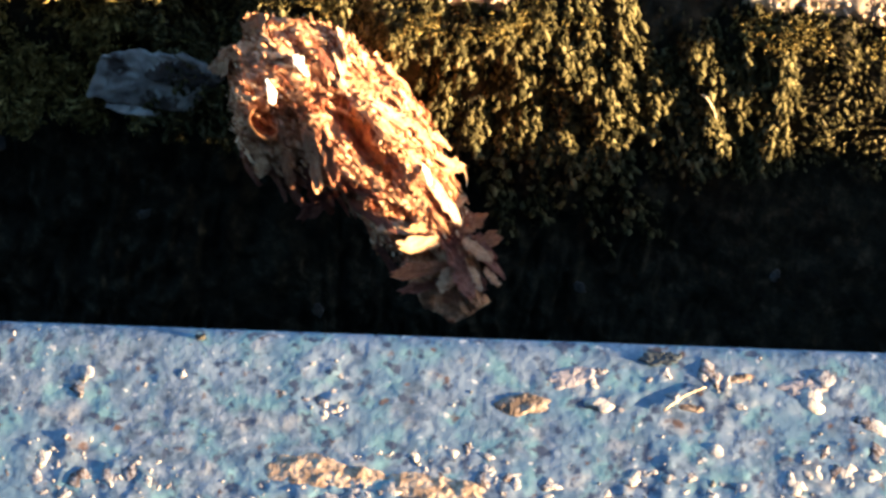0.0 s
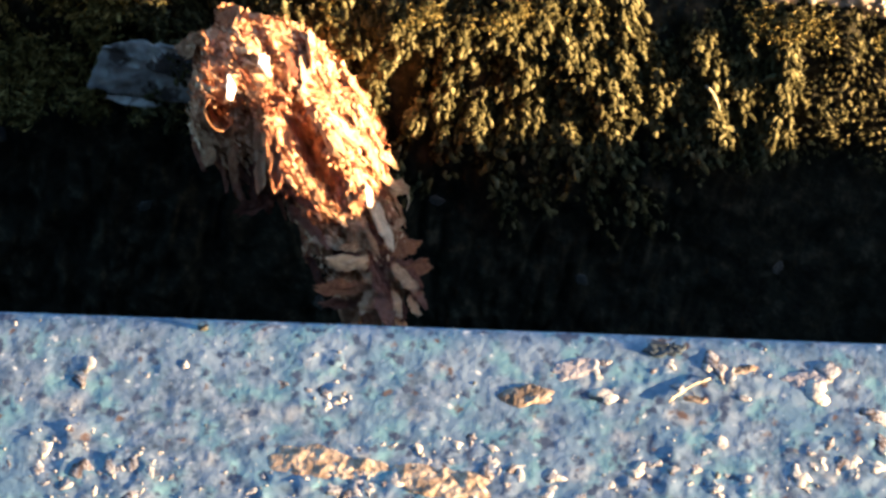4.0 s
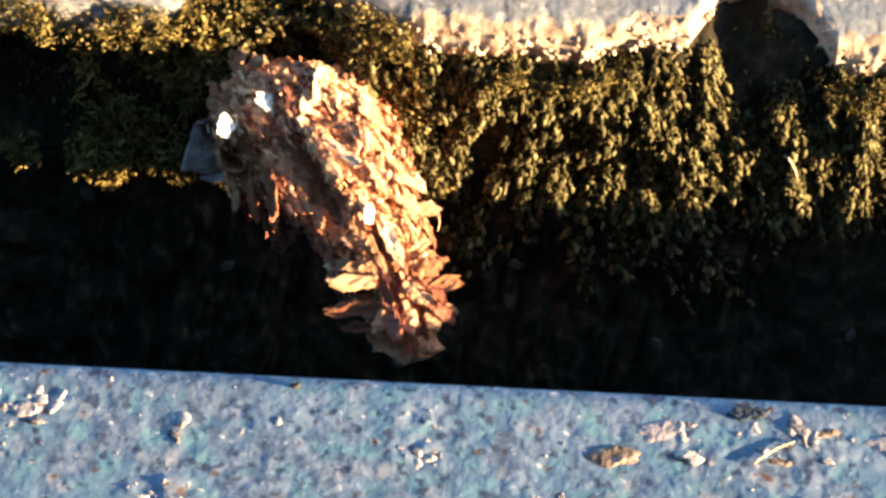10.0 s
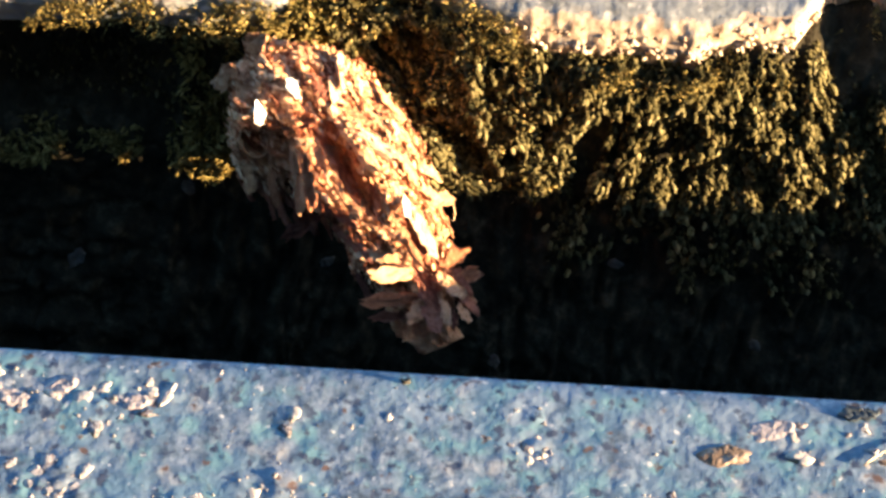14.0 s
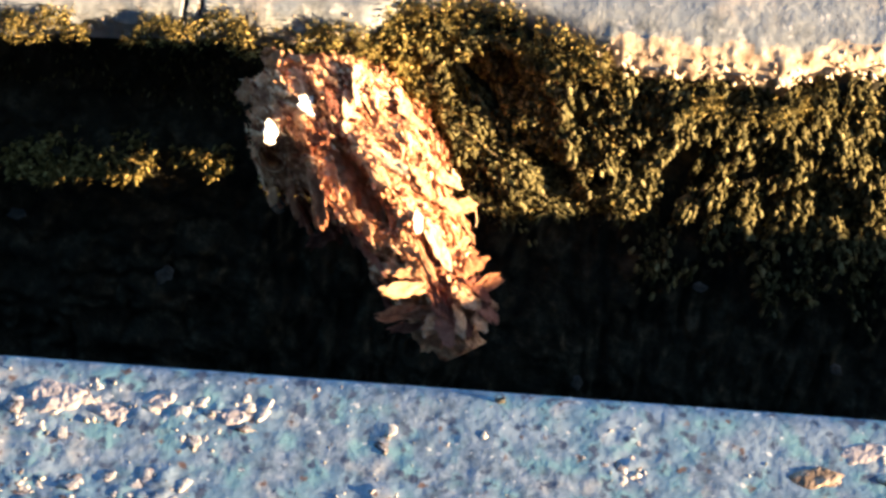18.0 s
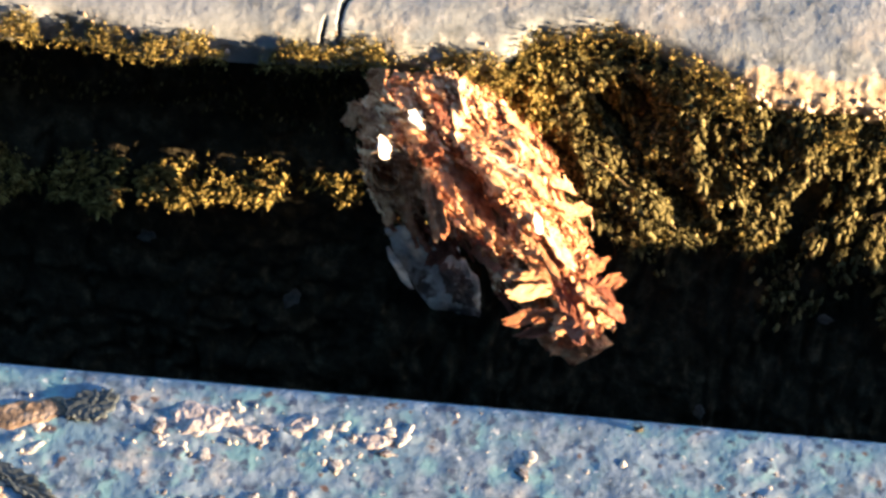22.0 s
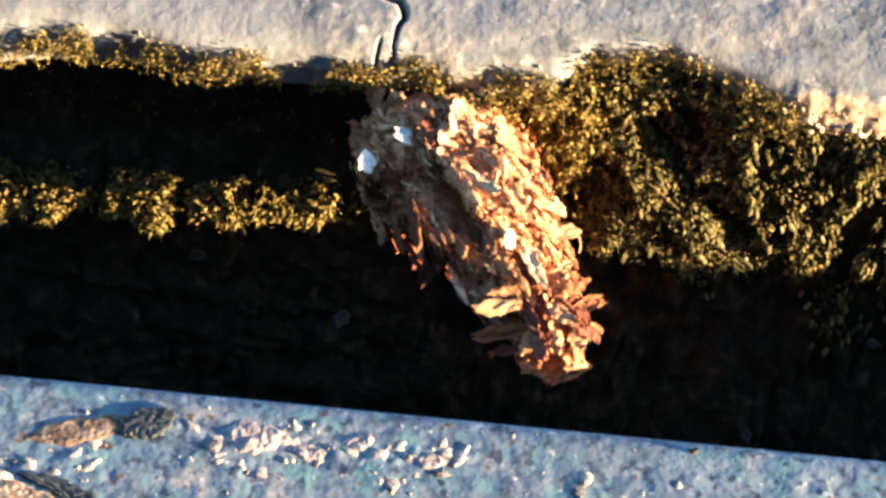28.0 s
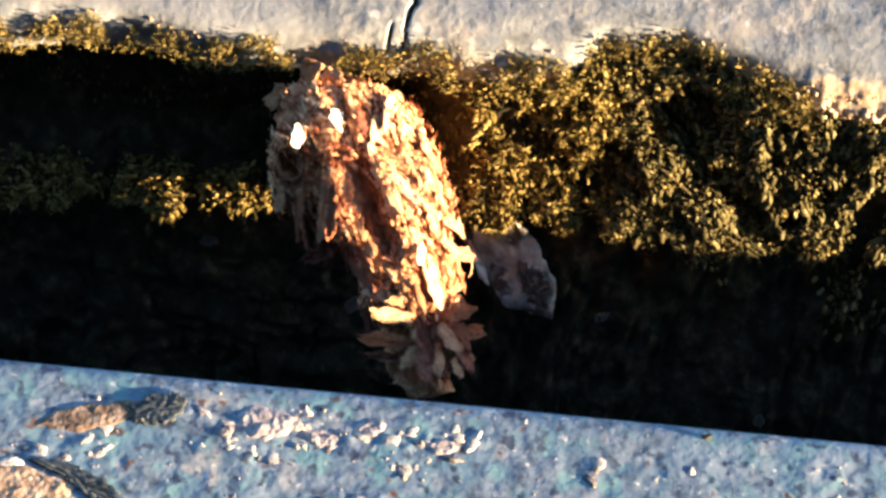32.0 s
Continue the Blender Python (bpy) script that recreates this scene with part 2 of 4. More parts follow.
def near_height(x, y):
    """Height in mm of the near slab's top."""
    crust = near_crust(x, y)
    h = 0.05 * fbm(x / 7, y / 7, 3) + 0.07 * fbm(x / 1.5 + 40, y / 1.5, 4, 0.62)
    rise = np.exp(-((x - 17) / 13) ** 2 - ((y + 17) / 3.2) ** 2) + np.exp(-((x + 62.5) / 4) ** 2 - ((y + 12.5) / 1.6) ** 2)
    lumps = np.clip(fbm(x / 1.7 + 3, y / 1.4, 2) + 0.12, 0, 1)
    h = h + crust * (0.08 * fbm(x / 2.6, y / 2.2 + 8, 2) + 0.19 * lumps + 0.02) + 0.14 * rise * (0.35 + np.abs(fbm(x / 1.6 + 4, y / 1.3, 3, 0.6)))
    calm = np.clip((-y - 0.8) / 2.0, 0.12, 1)
    rim = np.clip((y + 2.2) / 2.2, 0, 1)
    # past the strip that is seen, an added rise sets the wall's shadow line
    shadow_swell = np.interp(x, [70, 80, 92, 103, 119, 134, 153, 178, 193], [0, 0.1, 0.65, 1.35, 2.0, 2.4, 2.9, 3.4, 3.9])
    return h * calm - 0.42 * rim ** 2.2 + shadow_swell


def near_slab():
    xs = spread(-78, 76, 0.22, 600, 1.12)
    ys = np.concatenate([spread(-23, 0, 0.22, 180)])
    ys = ys[ys <= 0.001]
    X, Y = np.meshgrid(xs, ys, indexing="ij")
    Z = near_height(X, Y)
    # the inner face goes down from the rim
    down = np.array([-1.5, -3, -6, -12, -25, -48.0])
    Xd = np.repeat(xs[:, None], len(down), 1)
    Yd = np.repeat((0.10 - 0.03 * np.arange(len(down)))[None, :], len(xs), 0) + 0.4 * fbm(Xd / 6, down[None, :] / 6, 3) * np.clip(-down / 6, 0, 1) - 0.3 * np.clip(-down / 6, 0, 1)
    Zd = np.repeat(down[None, :], len(xs), 0)
    X, Y, Z = np.hstack([X, Xd]), np.hstack([Y, Yd]), np.hstack([Z, Zd])
    V = np.stack([X, Y, Z], 2).reshape(-1, 3) * MM
    return tagged(link("near_slab", mesh_np("near_slab", V, grid_faces(*X.shape)), M_NEAR), "weathered pale blue-grey painted concrete slab with rounded edge", "slab", kind="structure")


def wall_plane(x, z):
    return 37.6 + 0.42 * z - 0.043 * np.clip(x, -90, 90)


def far_edge(x):
    """How far back, in mm, the far slab's broken front edge lies."""
    px = [-600, -70, -60, -53, -30, -16, -12, -5, 1, 7, 14, 25, 30, 34, 37, 41, 45, 48, 56, 600]
    py = [37.5, 37.0, 39.0, 37.6, 38.4, 38.6, 42.5, 42.8, 40.5, 38.0, 36.6, 36.6, 38.6, 38.2, 44.0, 45.0, 42.0, 36.8, 36.0, 36.0]
    e = np.interp(x, px, py) + 0.8 * fbm(np.asarray(x) / 5, np.asarray(x) * 0 + 3.3, 4)
    return e - 0.18 * np.clip(e - 37.0, 0, 6)


def LEDGE(x):
    """1 where moss cushions stand on the ledge, 0 in the breaks between them."""
    m = np.ones_like(x)
    for at, wide in ((-60.5, 0.6), (-52.0, 1.2), (-45.2, 0.5), (-35.5, 1.1), (-27.3, 1.9), (-18.7, 1.0), (-13.2, 1.3)):
        m = m - np.exp(-((x - at) / wide) ** 2)
    return np.clip(m * (0.55 + 0.7 * vnoise(x / 1.6, x * 0 + 3)), 0, 1.2)


def slab_top(y):
    return 3.9 + 2.4 * (1 - np.exp(-np.clip(y - 37.0, 0, None) / 3.5))


def seam(x):
    """Height of the slanting cleft in the moss fold."""
    return -6.6 - 0.9 * x + 0.5 * fbm(x / 2.5, x * 0 + 4, 2)


def wall_relief(x, z):
    """Swellings of the wall towards the gap, in mm."""
    r = 0.5 * fbm(x / 14, z / 12, 3) + 0.5 * fbm(x / 3.2 + 9, z / 5.5, 4, 0.6)
    along = np.clip((z + 16) / 3, 0, 1) * np.clip((-2.5 - z) / 3, 0, 1)
    fold = along * (np.exp(-((x + 3.6 + 1.5 * (z + 8)) / 1.8) ** 2) - 1.6 * np.exp(-((x - 1.6 + 1.5 * (z + 8)) / 1.9) ** 2))
    hole = np.exp(-((x - 39.8) / 3.2) ** 2 - ((z - 3) / 3.2) ** 2)
    right = np.clip((x + 31) / 6, 0, 1)
    r = r + (1 - right) * (1.0 * np.floor(4 * fbm(x / 4.5, z / 2.2 + 12, 2)) / 4 - 1.0 * np.exp(-(fbm(x / 6 + 2, z / 3.5 + 40, 3) / 0.07) ** 2) + 0.35 * fbm(x / 1.1, z / 1.1, 3, 0.6))
    lean = x + 0.35 * (z + 6) * fbm(x / 16 + 3, z * 0 + 1, 2)
    flute = np.abs(fbm(lean / 1.5, z / 5.0, 3, 0.6))
    even = np.clip((52 - x) / 14, 0.3, 1)
    r = r * even - right * even * (1.9 * flute - 0.45) + 1.0 * right * fbm(x / 3.5, z / 4.5 + 30, 2)
    r = r - (1 - right) * (3.4 * np.exp(-((z + 5.0) / 5.2) ** 4) + 0.5 * np.clip(r, 0, 2) * (z > -12))
    ledge = np.maximum(1 - right, 0.8 * np.clip((-1 - x) / 5, 0, 1)) * (2.3 + 0.06 * np.clip(-42 - x, 0, 25)) * np.exp(-((z + 12.4 - 0.06 * (x + 31)) / 1.5) ** 2) * LEDGE(x)
    hollow = np.exp(-(((x + 4.0) / 3.8) ** 2 + ((z + 1.2) / 3.0) ** 2) ** 2)
    cleft = np.exp(-((z - seam(x)) / 0.65) ** 2) * np.exp(-((x + 1.5) / 6.0) ** 4)
    return r + ledge - 1.4 * cleft + 0.5 * fold - 5.0 * hole - 2.2 * hollow


def gap_wall():
    xs = spread(-80, 80, 0.36, 600)
    zs = np.concatenate([np.arange(3.4, -36, -0.36), [-40, -48]])
    X, Z = np.meshgrid(xs, zs, indexing="ij")
    near = (np.abs(X) < 120)
    Y = wall_plane(X, Z) - np.where(near, wall_relief(X, Z), 0) + 2.0 * np.clip((Z - 1) / 2.4, 0, 1) ** 2
    # a cap leads back under the slab
    Xc = np.repeat(xs[:, None], 1, 1)
    X, Y, Z = np.hstack([X[:, :0], Xc, X]), np.hstack([Xc * 0 + 60, Y]), np.hstack([Xc * 0 + 3.2, Z])
    V = np.stack([X, Y, Z], 2).reshape(-1, 3) * MM
    f = grid_faces(*X.shape)
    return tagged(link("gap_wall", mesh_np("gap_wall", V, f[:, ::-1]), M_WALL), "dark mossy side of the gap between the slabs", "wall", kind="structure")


def far_slab():
    xs = np.unique(np.round(np.concatenate([spread(-80, 80, 0.5, 600), np.arange(-39, -26, 0.1), np.arange(5, 66, 0.25)]), 3))
    ds = np.concatenate([[-0.3, -0.28, -0.26, -0.24, -0.22, -0.15, 0.0, 0.3, 0.55], np.arange(0.8, 16, 0.3), 16 + np.cumsum(0.8 * 1.5 ** np.arange(15))])
    X, D = np.meshgrid(xs, ds, indexing="ij")
    Y = far_edge(X) + D
    Z = slab_top(Y) - 0.9 * np.exp(-np.clip(D, 0, None) / 0.5) + 0.20 * fbm(X / 9, Y / 9, 3) + 0.10 * fbm(X / 3.2 + 30, Y / 3.2, 3, 0.5) + 0.03 * fbm(X / 0.9, Y / 0.9, 2)
    rim = np.clip((X - 5) / 4, 0, 1) * np.clip(1.3 - D / 2.2, 0, 1)
    Z += rim * (0.30 * fbm(X / 1.3 + 3, Y / 1.1, 3, 0.6) + 0.16 * np.abs(fbm(X / 0.6, Y / 0.6 + 9, 2)))
    line = -31.9 + 0.5 * fbm(Y / 1.4, Y * 0 + 1, 3) + np.interp(D, [0, 2.5, 4.5, 6.0, 7.5, 10], [-0.2, 0.2, 0.7, 0.2, -1.8, -5.0])
    crack = np.exp(-((X - line) / np.interp(D, [0, 2, 4, 8], [0.11, 0.15, 0.24, 0.28])) ** 2) * np.clip((10 - D) / 2, 0, 1) * (D > 0.2)
    twig_line = -33.4 + 0.5 * fbm(Y / 1.2, Y * 0 + 6, 3)
    crack += np.exp(-((X - twig_line) / 0.13) ** 2) * np.clip((2.2 - D) / 0.5, 0, 1) * (D > 0.2)
    Z -= 1.3 * np.clip(crack, 0, 1)
    for row in range(7):
        Z[:, row] = 0.6 + (slab_top(Y[:, 6]) - 1.0 - 0.6) * (row / 6) ** 0.8
    Y[:, :8] += np.array([1, 1, 1, 1, 1, 0.9, 0.6, 0.3]) * (0.6 * fbm(X[:, :8] / 1.7, Z[:, :8] / 1.2 + 4, 4, 0.65) + 0.25 * fbm(X[:, :8] / 0.9, Z[:, :8] / 0.7, 2))
    V = np.stack([X, Y, Z], 2).reshape(-1, 3) * MM
    me = mesh_np("far_slab", V, grid_faces(*X.shape))
    me.materials.append(M_FAR)
    me.materials.append(M_LAYER)
    in_crack = (crack[:-1, :-1] + crack[1:, :-1] + crack[:-1, 1:] + crack[1:, 1:]).ravel() / 4 > 0.3
    warm = ((rim + 0.55 * fbm(X / 2.2 + 7, Y / 1.6, 3) > 0.55) & (X > 5))[:-1, :-1].ravel()
    me.materials.append(M_RIM)
    me.polygons.foreach_set("material_index", np.where(in_crack, 1, np.where(warm, 2, 0)).astype(np.int32))
    return tagged(link("far_slab", me), "pale weathered stone slab with a broken cracked edge", "slab", kind="structure")


def slab_body(parent, x0, x1, y0, y1, z0, z1, mat):
    """The slab's mass under its weathered top, in mm."""
    bm = bmesh.new()
    bmesh.ops.create_cube(bm, size=1.0)
    for v in bm.verts:
        v.co = Vector(((x0 + x1) / 2 + v.co.x * (x1 - x0), (y0 + y1) / 2 + v.co.y * (y1 - y0), (z0 + z1) / 2 + v.co.z * (z1 - z0))) * MM
    part("slab_body", bm, mat, parent)


def ground():
    xs = spread(-100, 100, 20, 60000)
    X, Y = np.meshgrid(xs, xs, indexing="ij")
    Z = -46 + 1.2 * fbm(X / 30, Y / 30, 3)
    V = np.stack([X, Y, Z], 2).reshape(-1, 3) * MM
    return tagged(link("ground", mesh_np("ground", V, grid_faces(*X.shape)), M_SOIL), "dark bare soil under the slabs", "ground", kind="structure")


def added_wall_behind():
    """An added, unseen plain dark wall closes the place behind the camera."""
    bm = bmesh.new()
    bmesh.ops.create_cube(bm, size=1.0)
    for v in bm.verts:
        v.co = Vector((-0.89 + v.co.x * 3.38, -0.345 + v.co.y * 0.1, 0.68 + v.co.z * 1.45))
    me = bpy.data.meshes.new("added_wall_south")
    bm.to_mesh(me)
    bm.free()
    return tagged(link("added_wall_south", me, M_SOIL), "added plain dark earth-brown wall, out of view", "wall", kind="structure")


added_wall_behind()
NEAR = near_slab()
gap_wall()
FAR = far_slab()
for slab, y0, y1, z1, mat in ((NEAR, None, -6.0, -4.0, M_NEAR), (FAR, 62.0, None, 2.5, M_FAR)):
    xs = [v.co.x / MM for v in slab.data.vertices]
    ys = [v.co.y / MM for v in slab.data.vertices]
    slab_body(slab, min(xs) + 0.5, max(xs) - 0.5, min(ys) + 0.5 if y0 is None else y0, max(ys) - 0.5 if y1 is None else y1, -47.0, z1, mat)
ground()


# ---- moss: countless small shoots on the wall ----
def shoots(name, pos, axis, length, width, mat, label, seed, flat=0.8):
    """Each shoot is a small blunt, slightly bent body of three rings."""
    r = np.random.RandomState(seed)
    n, k = len(pos), 5
    axis = axis / np.linalg.norm(axis, axis=1)[:, None]
    s = np.cross(axis, r.normal(size=(n, 3)))
    s /= np.linalg.norm(s, axis=1)[:, None]
    u = np.cross(axis, s)
    bend = r.normal(size=(n, 3)) * 0.12
    rings = []
    for q, (prof, tt) in enumerate(((0.55, 0.0), (1.0, 0.4), (0.82, 0.8))):
        a = np.arange(k) * 2 * np.pi / k + q * 0.6
        rr = width[:, None] * prof * (1 + 0.22 * r.normal(size=(n, k)))
        c = pos + axis * (length * tt)[:, None] + bend * (length * tt ** 2)[:, None]
        rings.append(c[:, None, :] + rr[:, :, None] * (np.cos(a)[None, :, None] * s[:, None, :] + flat * np.sin(a)[None, :, None] * u[:, None, :]))
    tip = pos + (axis + bend) * length[:, None]
    V = np.concatenate(rings + [tip[:, None, :]], 1)
    f = []
    for q in range(2):
        for j in range(k):
            a, b = q * k + j, q * k + (j + 1) % k
            f += [(a, b, b + k), (a, b + k, a + k)]
    for j in range(k):
        f.append((2 * k + j, 2 * k + (j + 1) % k, 3 * k))
    F = (np.array(f)[None] + (np.arange(n) * (3 * k + 1))[:, None, None]).reshape(-1, 3)
    return tagged(link(name, mesh_np(name, V.reshape(-1, 3) * MM, F), mat), label, "moss", kind="stuff")


def leaves(name, pos, axis, length, width, mat, label, seed):
    """Tiny pointed moss leaves, three-cornered at the base."""
    r = np.random.RandomState(seed)
    n = len(pos)
    axis = axis / np.linalg.norm(axis, axis=1)[:, None]
    s = np.cross(axis, r.normal(size=(n, 3)))
    s /= np.linalg.norm(s, axis=1)[:, None]
    u = np.cross(axis, s)
    c = pos[:, None, :]
    ring = [c + (width[:, None, None]) * (math.cos(a) * s + 0.6 * math.sin(a) * u)[:, None, :] for a in (0, 2.1, 4.2)]
    V = np.concatenate(ring + [c + (axis * length[:, None])[:, None, :]], 1)
    f = np.array([(0, 1, 3), (1, 2, 3), (2, 0, 3), (0, 2, 1)])
    F = (f[None] + (np.arange(n) * 4)[:, None, None]).reshape(-1, 3)
    return tagged(link(name, mesh_np(name, V.reshape(-1, 3) * MM, F, False), mat), label, "moss", kind="stuff")


def wall_y(x, z):
    return wall_plane(x, z) - wall_relief(x, z) + 2.0 * np.clip((z - 1) / 2.4, 0, 1) ** 2


def drape_lean(x):
    """How far sideways the strands run for each mm down: they fan out from the fold."""
    return np.interp(x, [-20, -8, 0, 8, 16, 24, 32, 42, 50, 60], [0.0, 0.5, 0.9, 0.45, -0.5, -0.2, 0.25, 0.4, 0.0, 0.0])


def hanging_moss(r):
    """Strands of small blunt shoots that hang in tapering clumps, with dark clefts between the clumps."""
    pos, axis, size = [], [], []
    for q in range(620):
        x0, z0 = r.uniform(-9, 52), 3.0 - 24.0 * r.rand() ** 1.15
        keep = 0.1 + 1.5 * float(vnoise(np.array(x0 / 3.0), np.array(z0 / 4.0 + 20)))
        if x0 < 3:
            keep *= 1.0 if z0 > -9 - 0.6 * x0 else 0.35
        if r.rand() > keep or z0 < (-18 if 12 < x0 < 40 else -11.5):
            continue
        if (abs(x0 - 39.8) < 3.2 and z0 > 0) or abs(x0 - 7.5 - 0.75 * (-2 - z0)) < 0.9 and z0 > -14:
            continue
        tall, wide = r.uniform(2.4, 6.0), r.uniform(0.6, 1.4)
        proud = r.uniform(0.9, 2.5) * (0.6 if z0 < -13 else 1.0)
        lean = float(drape_lean(np.array(x0))) + 0.12 * r.normal()
        for st in range(int(4 + 7 * wide)):
            off, ph = r.uniform(-1, 1) * wide, r.rand() * 6
            end = tall * r.uniform(0.6, 1.0)
            d = 0.0
            while d < end:
                f = d / tall
                x = x0 + lean * d + off * (0.55 + 0.75 * f) + 0.10 * math.sin(ph + d * 2.1)
                pos.append((x, proud * (0.25 + 0.75 * f ** 0.7) * (1 - 0.5 * (off / wide) ** 2) + 0.15 * r.normal(), z0 - d))
                axis.append((0.55 * lean + 0.45 * r.normal(), -0.45 + 0.35 * r.normal(), -1.0 + 0.3 * r.normal()))
                size.append((0.95 + 0.6 * f) * r.uniform(0.75, 1.25))
                d += r.uniform(0.38, 0.62)
    p, a, k = np.array(pos), np.array(axis), np.array(size)
    low = p[:, 2] < -13.3
    ok = (p[:, 2] < 2.6) & (~low | (r.rand(len(p)) < np.where((p[:, 0] > 12) & (p[:, 0] < 40), 0.25, 0.04)))
    p, a, k = p[ok], a[ok], k[ok]
    cut = (np.abs(p[:, 2] - seam(p[:, 0])) < 0.6) & (np.abs(p[:, 0] + 1.5) < 6.5)
    p, a, k = p[~cut], a[~cut], k[~cut]
    p[:, 1] = wall_y(p[:, 0], p[:, 2]) - p[:, 1]
    return p, a, k


def wall_moss():
    r = np.random.RandomState(11)
    p, a, k = hanging_moss(r)
    # short shoots that line the wall between the clumps, thick on the even patch at the end
    n = 20000
    x, z = r.uniform(-74, 66, n), r.uniform(-30, 3.2, n)
    even = np.clip((x - 45) / 4, 0, 1) * np.clip((z + 15.5) / 3, 0, 1)
    right = np.clip((x + 8) / 8, 0, 1)
    keep = right * (0.25 * np.clip((z + 15) / 5, 0, 1) - 0.75 * (z < -13) + 0.8 * fbm(x / 4, z / 6, 3)) + 1.5 * even + (x < -8) * (z > -9) * (0.5 + 1.3 * fbm(x / 5 + 3, z / 3, 3)) > r.uniform(0.0, 1.0, n)
    keep &= (np.abs(x - 39.8) > 3.0) | (z < 0)
    x, z, even = x[keep], z[keep], even[keep]
    n = len(x)
    p = np.concatenate([p, np.stack([x, wall_y(x, z) - 0.1 - 0.5 * even * r.rand(n), z], 1)])
    swirl = 6 * fbm(x / 5, z / 5 + 50, 2)
    flow = np.stack([np.sin(swirl), -0.5 + 0 * x, -np.cos(swirl)], 1)
    a = np.concatenate([a, np.where(even[:, None] > 0.5, flow, np.array([[0.1, -0.6, -1.0]])) + 0.35 * r.normal(size=(n, 3))])
    k = np.concatenate([k, 0.75 + 0.35 * r.rand(n)])
    n = len(p)
    ln, wd = 0.62 * k * r.uniform(0.8, 1.25, n), 0.185 * k * r.uniform(0.8, 1.2, n)
    shoots("moss", p, a, ln, wd, M_MOSS, "olive green moss shoots hanging on the wall of the gap", 3)
    # fine leaves that roughen the shoots
    m = 60000
    j = r.randint(0, n, m)
    an = a[j] / np.linalg.norm(a[j], axis=1)[:, None]
    rad = np.cross(an, r.normal(size=(m, 3)))
    rad /= np.linalg.norm(rad, axis=1)[:, None]
    t = r.rand(m)
    lp = p[j] + an * (ln[j] * t)[:, None] + rad * (wd[j] * (0.95 - 0.4 * t ** 3))[:, None]
    leaves("moss", lp, rad + 0.8 * an + 0.4 * r.normal(size=(m, 3)), 0.08 + 0.13 * r.rand(m), 0.035 + 0.04 * r.rand(m), M_LEAF, "fine olive moss leaves on the wall of the gap", 5)
    # golden cushions: on the ledge, on the fold beside it, and along the broken edge above
    n = 26000
    x, z = r.uniform(-74, 12, n), r.uniform(-17, 3.5, n)
    cover = np.clip((x + 31) / 5, 0, 1)
    line = z + 12.0 - 0.06 * (x + 31)
    ledge = np.maximum(1 - cover, 0.8 * np.clip((-1 - x) / 5, 0, 1)) * LEDGE(x) * np.exp(-(line / (0.55 + 0.85 * LEDGE(x))) ** 2)
    fold = np.clip((x + 27) / 6, 0, 1) * np.clip((9 - x - 0.7 * (z + 2)) / 3, 0, 1) * np.clip((z + 15) / 3, 0, 1) * np.where((np.abs(z - seam(x)) < 0.6) & (np.abs(x + 1.5) < 6.5), 0.06, 1.0)
    clump = vnoise(x / 0.75 + 7, z / 0.75)
    keep = 1.9 * ledge * (0.35 + 1.1 * clump) + 0.9 * fold * (0.68 + 2.2 * fbm(x / 2.4, z / 2.6 + 8, 3)) > r.uniform(0.25, 1.0, n)
    keep &= (((x + 4.0) / 3.8) ** 2 + ((z + 1.2) / 3.0) ** 2 > 1) | (r.rand(n) < 0.2)
    x, z = x[keep], z[keep]
    n = len(x)
    tuft = np.stack([x, wall_y(x, z) - r.uniform(0.0, 0.5, n) - 0.8 * vnoise(x / 0.75 + 7, z / 0.75), z], 1)
    swirl = 7 * fbm(x / 2.2 + 9, z / 2.2, 2)
    lean = np.stack([0.8 * np.sin(swirl) + 0.4 * r.normal(size=n), np.full(n, -0.7), 0.2 + 0.8 * np.cos(swirl) + 0.4 * r.normal(size=n)], 1)
    tall, wide = r.uniform(0.6, 1.5, n), r.uniform(0.13, 0.27, n)
    gold = (x < -10) | (r.rand(n) < 0.15)
    shoots("moss", tuft[gold], lean[gold], tall[gold], wide[gold], M_TUFT, "golden moss tufts on the ledge and fold", 9)
    shoots("moss", tuft[~gold], lean[~gold], tall[~gold], wide[~gold], M_MOSS, "olive moss tufts on the fold", 10)
    j = r.randint(0, n, 16000)
    low = tuft[j] + 0.32 * r.normal(size=(len(j), 3)) - np.array([0, 0.3, 0])
    olive = low[~gold[j]]
    low = low[gold[j]]
    m = len(olive)
    leaves("moss", olive, np.stack([r.normal(size=m) * 0.7, -0.6 + 0.5 * r.normal(size=m), 0.5 + 0.5 * r.normal(size=m)], 1), 0.26 + 0.45 * r.rand(m), 0.06 + 0.09 * r.rand(m), M_LEAF, "olive moss leaves on the fold", 12)
    n = 20000
    x = r.uniform(-74, 66, n)
    q = r.rand(n)
    keep = vnoise(x / 3.0, x * 0 + 5) + 0.35 * vnoise(x / 0.8, x * 0 + 2) + 0.4 * q > 0.50 + 0.14 * (x < -29) + 0.45 * (x > 9)
    keep &= (np.abs(x + 4.0) > 3.6 - 1.5 * q) | (q < 0.35)
    keep &= (np.abs(x + 24.5) > 3.0 - 1.5 * q) | (r.rand(n) < 0.12)
    keep &= vnoise(x / 0.8 + 3, 4 * q) > 0.3
    x, q = x[keep], q[keep]
    e = far_edge(x)
    n = len(x)
    tall = 0.6 + 1.1 * vnoise(x / 1.4, x * 0 + 9)
    top = np.stack([x, e - 0.1 - (2.8 - 1.1 * (x < -29)) * q + 0.3 * r.normal(size=n), slab_top(e) - 1.0 - (0.4 + slab_top(e) - 3.4) * q * 0.9 - 1.0 * q + tall * r.rand(n)], 1)
    under = ((x > 8) & ((x < 35) | (x > 46)))
